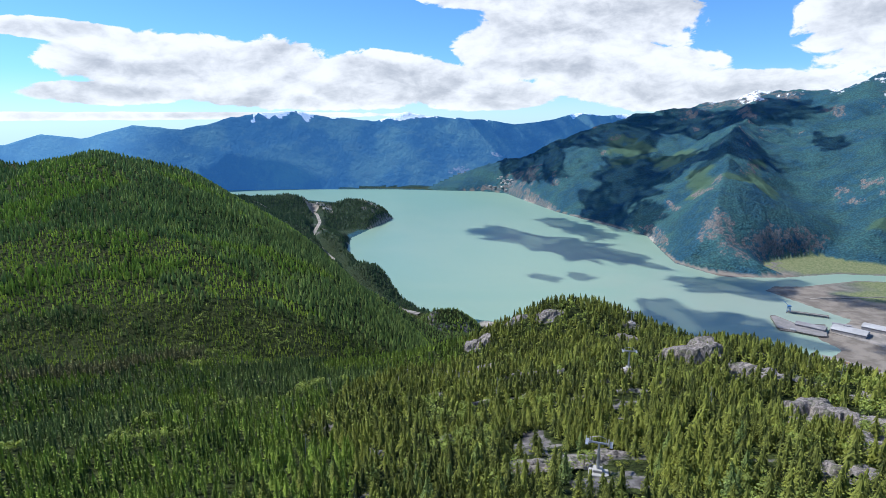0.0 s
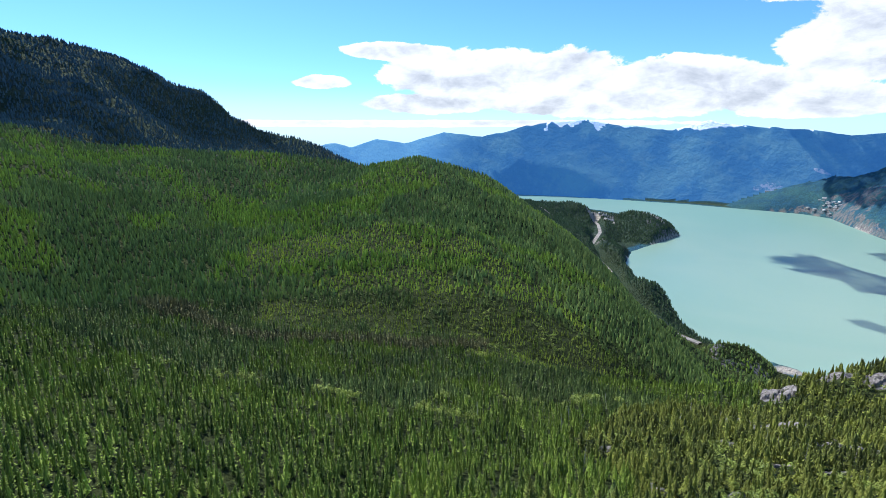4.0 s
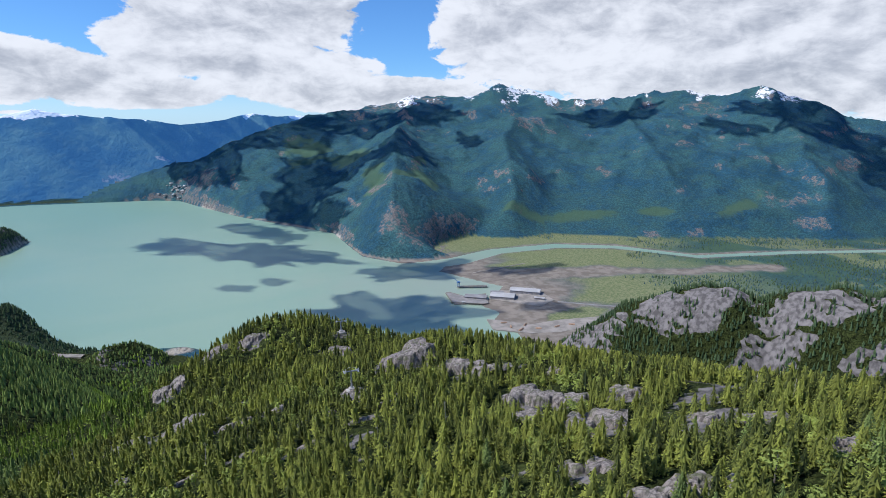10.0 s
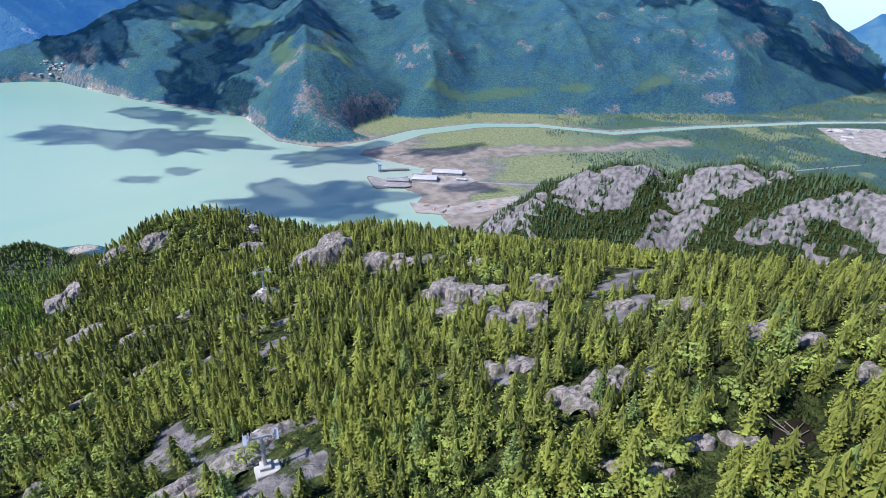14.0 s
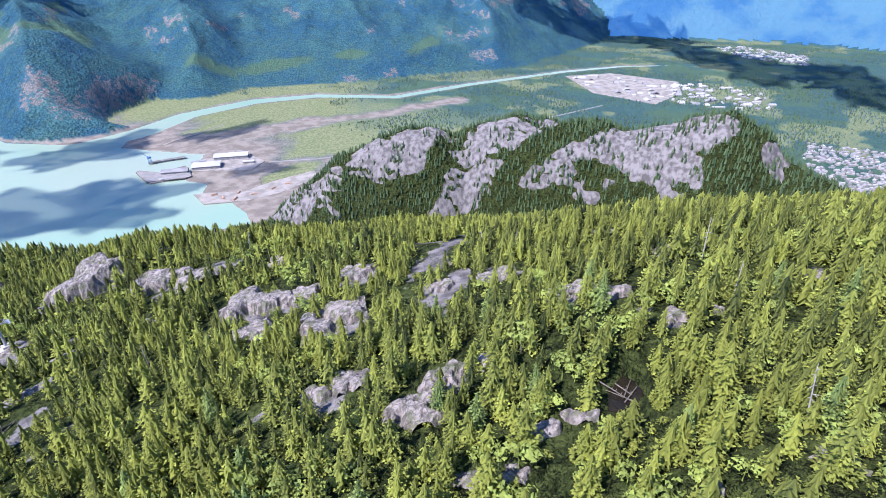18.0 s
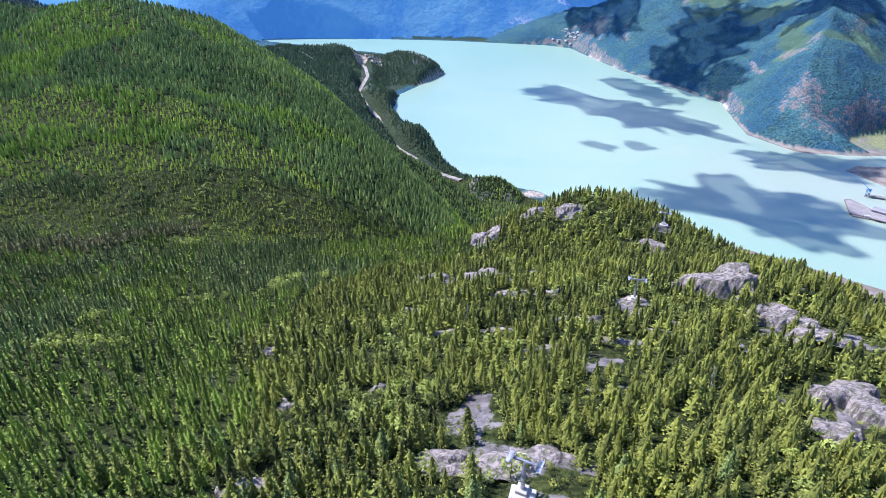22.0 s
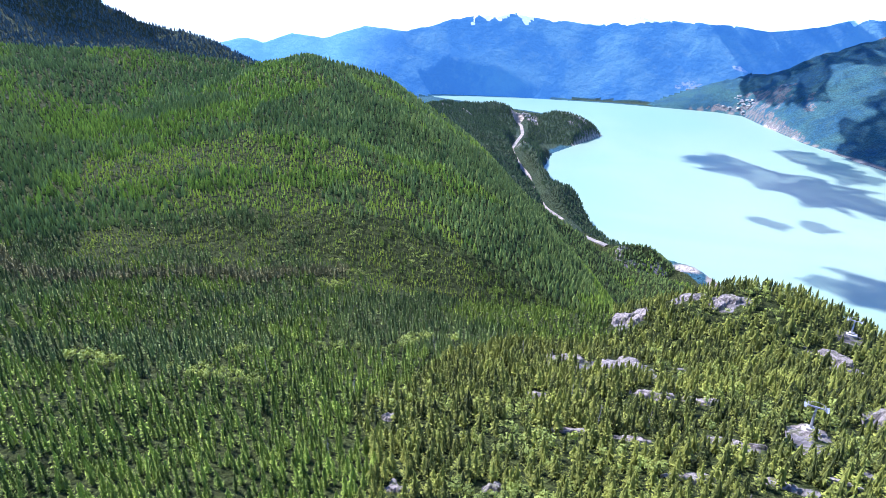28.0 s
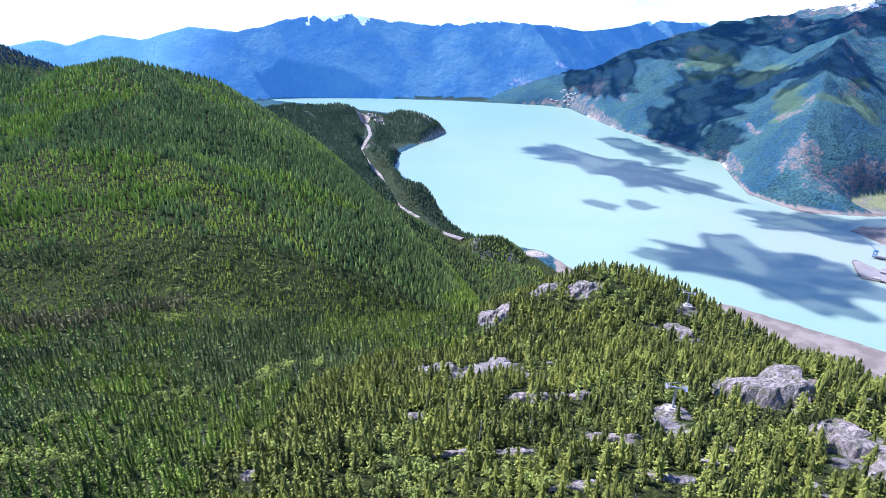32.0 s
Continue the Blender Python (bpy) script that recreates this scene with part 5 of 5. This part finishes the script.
def wharf(ring, label):
    """A timber deck on rows of piles, with a low kerb."""
    cx, cy = sum(p[0] for p in ring) / len(ring), sum(p[1] for p in ring) / len(ring)
    ob = thing("wharf", (cx, cy, 0), label, "wharf")
    bm = bmesh.new()
    face = bm.faces.new([bm.verts.new((x - cx, y - cy, 4.2)) for x, y in ring])
    low = bmesh.ops.extrude_face_region(bm, geom=[face])
    for v in (e for e in low["geom"] if isinstance(e, bmesh.types.BMVert)):
        v.co.z -= 1.2
    bmesh.ops.recalc_face_normals(bm, faces=list(bm.faces))
    part("deck", bm, DECK, ob, "grey concrete deck")
    for (x0, y0), (x1, y1) in zip(ring, ring[1:] + ring[:1]):
        bm = bmesh.new()
        box(bm, (math.hypot(x1 - x0, y1 - y0), 1.0, 0.9), ((x0 + x1) / 2 - cx, (y0 + y1) / 2 - cy, 4.6), math.degrees(math.atan2(y1 - y0, x1 - x0)))
        part("kerb", bm, TIMBER, ob)
        n = max(2, int(math.hypot(x1 - x0, y1 - y0) / 9))
        for k in range(n):
            f = k / n
            bm = bmesh.new()
            rod(bm, (x0 + f * (x1 - x0) - cx, y0 + f * (y1 - y0) - cy, -3), (x0 + f * (x1 - x0) - cx, y0 + f * (y1 - y0) - cy, 3.4), 0.7, None, 8)
            part("pile", bm, TIMBER, ob)
    return ob


wharf([(814, 1318), (826, 1318), (840, 1262), (905, 1250), (860, 1176), (845, 1180), (783, 1235)], "large grey wharf with timber piles and dark kerbs")
wharf([(874, 1350), (884, 1354), (956, 1314), (950, 1304)], "long narrow loading pier on piles")


def shed(x, y, length, width, tall, turn, roof, label, doors=4):
    """A terminal shed: walls, a low gable roof with overhang, and a row of doors."""
    z = max(height_at(x, y), 3.3)
    ob = thing("warehouse", (x, y, z), label, "warehouse", "terminal sheds")
    ob.rotation_euler = (0, 0, radians(turn))
    bm = bmesh.new()
    box(bm, (length, width, tall), (0, 0, tall / 2))
    part("wall", bm, WALL, ob)
    bm = bmesh.new()
    over = 1.2
    v = [bm.verts.new((sx * (length / 2 + over), sy * (width / 2 + over), tall + (0.22 * width / 2 if sy == 0 else 0) + dz)) for dz in (0, 0.5) for sx in (-1, 1) for sy in (-1, 0, 1)]
    for a, b, c, d in ((0, 1, 4, 3), (1, 2, 5, 4), (6, 7, 10, 9), (7, 8, 11, 10), (0, 3, 9, 6), (2, 5, 11, 8)):
        bm.faces.new((v[a], v[b], v[c], v[d]))
    for e in ((0, 1, 7, 6), (1, 2, 8, 7), (3, 4, 10, 9), (4, 5, 11, 10)):
        bm.faces.new([v[k] for k in e])
    bmesh.ops.recalc_face_normals(bm, faces=list(bm.faces))
    part("roof", bm, roof, ob, "pale metal roof" if roof is ROOF else "grey roof")
    for k in range(doors):
        for side in (-1, 1):
            bm = bmesh.new()
            box(bm, (length / doors * 0.35, 0.4, tall * 0.65), (length * ((k + 0.5) / doors - 0.5), side * (width / 2 + 0.1), tall * 0.33))
            part("door", bm, ROOF_DARK, ob, "dark roller door")
    return ob


shed(927, 1199, 66, 40, 7, -47, ROOF, "long low warehouse with a pale roof on the terminal yard", 5)
shed(1009, 1200, 84, 34, 8, -48, ROOF, "very long warehouse with a pale roof on the terminal yard", 6)
shed(937, 1240, 36, 10, 5, -36, ROOF_DARK, "narrow grey storage shed beside the wharf", 3)
shed(862, 1236, 60, 26, 5, -47, ROOF_DARK, "dark flat-roofed storage building on the wharf", 3)
shed(1000, 1130, 26, 12, 5, -50, ROOF, "small pale shed at the yard's edge", 2)

crane = thing("loading_crane", (876, 1346, 4.2), "blue ship-loading crane at the pier's head", "crane")
for dx, dy in ((-3, -2), (3, -2), (-3, 2), (3, 2)):
    bm = bmesh.new()
    box(bm, (0.9, 0.9, 14), (dx, dy, 7))
    part("leg", bm, BLUE, crane)
bm = bmesh.new()
box(bm, (9, 6, 3), (0, 0, 15), 0, 0.3)
part("cab", bm, BLUE, crane)
bm = bmesh.new()
rod(bm, (0, 0, 16), (-10, 12, 26), 0.8, 0.5, 6)
part("boom", bm, BLUE, crane)

barge = thing("barge", (800, 1222, 0), "dark red-brown barge moored at the wharf", "barge")
bm = bmesh.new()
box(bm, (34, 10, 4.5), (0, 0, 1.2), -28, 0.8)
part("hull", bm, TIMBER, barge)
bm = bmesh.new()
box(bm, (10, 7, 4), (8, -4, 5.2), -28, 0.3)
part("deckhouse", bm, ROOF, barge)

r_ = random.Random(12)
for k in range(14):
    x, y = r_.uniform(790, 950), r_.uniform(935, 1040)
    if not inside(np.array([x]), np.array([y]), [(790, 1075), (765, 1019), (820, 960), (1000, 915), (1020, 940), (850, 990)])[0]:
        continue
    ob = thing("log_stack", (x, y, 2.6), "stack of brown sawn logs on pale gravel", "logs", "log stacks")
    for j in range(5):
        bm = bmesh.new()
        rod(bm, (-7, (j % 3) * 1.7 - 1.7 + (0.85 if j > 2 else 0), 0.8 + (1.4 if j > 2 else 0)), (7, (j % 3) * 1.7 - 1.7 + (0.85 if j > 2 else 0), 0.8 + (1.4 if j > 2 else 0)), 0.9, 0.75, 8)
        part("log", bm, LOGS, ob)
    ob.rotation_euler = (0, 0, r_.uniform(0, 3))


def scatter_blocks(name, count, ring, lo, hi, mats, seed, label, category):
    """Small buildings of a far settlement, one object for each roof colour."""
    r = random.Random(seed)
    xs, ys = [p[0] for p in ring], [p[1] for p in ring]
    groups = [[] for _ in mats]
    while count > 0:
        x, y = r.uniform(min(xs), max(xs)), r.uniform(min(ys), max(ys))
        if not inside(np.array([x]), np.array([y]), ring)[0]:
            continue
        groups[r.randrange(len(mats))].append((x, y, r.uniform(lo, hi), r.uniform(lo, hi) * 0.7, r.uniform(3, 6), r.choice((20, 24, 110, 114))))
        count -= 1
    for rows, mat in zip(groups, mats):
        v, f = [], []
        ground = np.maximum(land(np.array([q[0] for q in rows]), np.array([q[1] for q in rows]))[0], 1.0) - 0.5
        for (x, y, a, b, h, turn), z in zip(rows, ground):
            c, s = math.cos(radians(turn)), math.sin(radians(turn))
            k = len(v)
            for zz in (0, h):
                v += [(x + (sx * a * c - sy * b * s) / 2, y + (sx * a * s + sy * b * c) / 2, z + zz) for sx, sy in ((-1, -1), (1, -1), (1, 1), (-1, 1))]
            for sx in (-1, 1):
                v.append((x + sx * a * c / 2, y + sx * a * s / 2, z + h + b * 0.22))
            f += [(k, k + 1, k + 5, k + 4), (k + 1, k + 2, k + 6, k + 5), (k + 2, k + 3, k + 7, k + 6), (k + 3, k, k + 4, k + 7), (k + 4, k + 5, k + 9, k + 8), (k + 6, k + 7, k + 8, k + 9), (k + 5, k + 6, k + 9, k + 9), (k + 7, k + 4, k + 8, k + 8)]
        quad = np.array([q for q in f if q[2] != q[3]])
        tagged(new(name, mesh_from(name, np.array(v), quad, mat)), label, category, "", "stuff")


PALE = plain_material("white_cladding", (0.40, 0.39, 0.38), 0.7, (0.32, 0.31, 0.30), 0.1)
slab_on("industrial_yard", [(2509, 757), (2671, 597), (2618, 300), (2394, 260), (2156, 316), (2232, 560)], 3.2, 5, GRAVEL, "bare pale industrial ground beside the river", "yard")
scatter_blocks("town_buildings", 30, [(2490, 730), (2640, 590), (2590, 310), (2394, 275), (2180, 325), (2255, 550)], 14, 42, (PALE, ROOF, ROOF_DARK), 4, "pale industrial sheds of the valley town", "buildings")
scatter_blocks("town_houses", 330, [(1872, -147), (1885, -332), (1459, -279), (1525, -192), (1670, -127)], 6, 12, (PALE, ROOF_DARK, WALL), 5, "houses and pale roofs of the valley town", "houses")
scatter_blocks("town_houses", 90, [(2535, 334), (2624, 169), (2470, -77), (2267, -60), (2192, 77), (2185, 262)], 8, 34, (PALE, ROOF, ROOF_DARK), 15, "schools, sheds and houses in the middle of the valley town", "houses")
scatter_blocks("town_houses", 200, [(3750, 260), (3850, 100), (3600, -237), (3300, -202), (3450, 100)], 8, 24, (PALE, ROOF, ROOF_DARK), 6, "far roofs of the valley town", "houses")
scatter_blocks("mill_buildings", 26, [(330, 3990), (460, 3850), (520, 3880), (400, 4030)], 10, 26, (PALE, ROOF), 7, "pale mill buildings on the far shore", "buildings")
scatter_blocks("quarry_buildings", 12, [(-640, 2720), (-560, 2690), (-540, 2730), (-610, 2760)], 8, 22, (PALE, LOGS), 9, "pale plant buildings on the headland clearing", "buildings")

# ---- clouds overhead, whose shadows lie on the water and the slopes ----
CLOUD_WHITE = plain_material("cloud", (0.86, 0.86, 0.87), 1.0, (0.80, 0.80, 0.82), 0.004)
ct = CLOUD_WHITE.node_tree
veil = node(ct, "ShaderNodeMixShader", i0=0.56, i1=ct.nodes["Principled BSDF"].outputs[0], i2=ct.nodes.new("ShaderNodeBsdfTransparent").outputs[0])
ct.links.new(veil.outputs[0], ct.nodes["Material Output"].inputs[0])
# where each cloud floats: x, y, half length, half width, turn
OVER_WATER = [(-904, 2720, 396, 131, 123), (-796, 2544, 177, 115, 115), (-1106, 2871, 128, 56, 131), (-758, 3107, 214, 89, 100), (-691, 2903, 150, 67, 96),
    (-506, 2084, 169, 90, 152), (-378, 2069, 111, 74, -164), (-752, 1763, 195, 128, 145), (-864, 1776, 106, 87, 137), (-627, 1729, 96, 83, 95), (-737, 1621, 94, 58, 134),
    (-1026, 2194, 58, 29, 129), (-912, 2203, 43, 28, 106), (-367, 1554, 61, 37, 142), (-162, 1889, 121, 48, 163)]
OVER_LAND = [(-203, 3404, 450, 200, 62), (-504, 3255, 246, 120, 85), (-390, 2952, 150, 89, 77), (41, 3311, 256, 178, 165), (266, 3071, 236, 133, -156),
    (599, 3969, 444, 217, 138), (990, 3699, 277, 170, 170), (182, 4491, 571, 328, 94), (-249, 4599, 639, 316, 84), (-580, 4709, 465, 212, 82), (-622, 4108, 294, 78, 108),
    (846, 3195, 154, 68, 67), (1868, 3009, 205, 156, 101), (2080, 2849, 235, 100, -180), (2142, 2295, 150, 111, 79), (2580, 2047, 362, 174, -156),
    (2416, 1834, 209, 140, -165), (2224, 1643, 200, 122, 171), (2354, 1474, 253, 132, 162), (2493, 2263, 184, 131, 98), (2576, 1335, 289, 218, 97),
    (2347, 924, 454, 158, -158), (1838, 504, 343, 265, -171), (1593, 159, 452, 146, -178), (-2300, 992, 202, 140, -155), (-2361, 1379, 169, 51, 94),
    (-2374, 919, 164, 114, 139), (-2375, 1649, 87, 37, 76)]
CLOUD_BASE = 1750.0
for k, (x, y, a, b, turn) in enumerate(OVER_WATER + OVER_LAND):
    bm = bmesh.new()
    made = bmesh.ops.create_icosphere(bm, subdivisions=4, radius=1.0)
    for v in made["verts"]:
        d = v.co.normalized()
        f = 0.92 + 0.85 * noise.fractal(Vector((d.x * a, d.y * b, d.z * 20)) / (0.5 * b + 25) + Vector((k * 7.1, 3.7, 1)), 0.7, 2.1, 6)
        v.co = (d.x * f * a, d.y * f * b, d.z * f * 30)
    me = bpy.data.meshes.new("cloud")
    bm.to_mesh(me)
    bm.free()
    me.materials.append(CLOUD_WHITE)
    ob = new("cloud", me)
    ob.matrix_world = pose(x, y, CLOUD_BASE + 4 * (k % 7), 0, 0, turn)
    tagged(ob, "white fair-weather cloud high over the sound", "cloud", "clouds overhead", "structure")
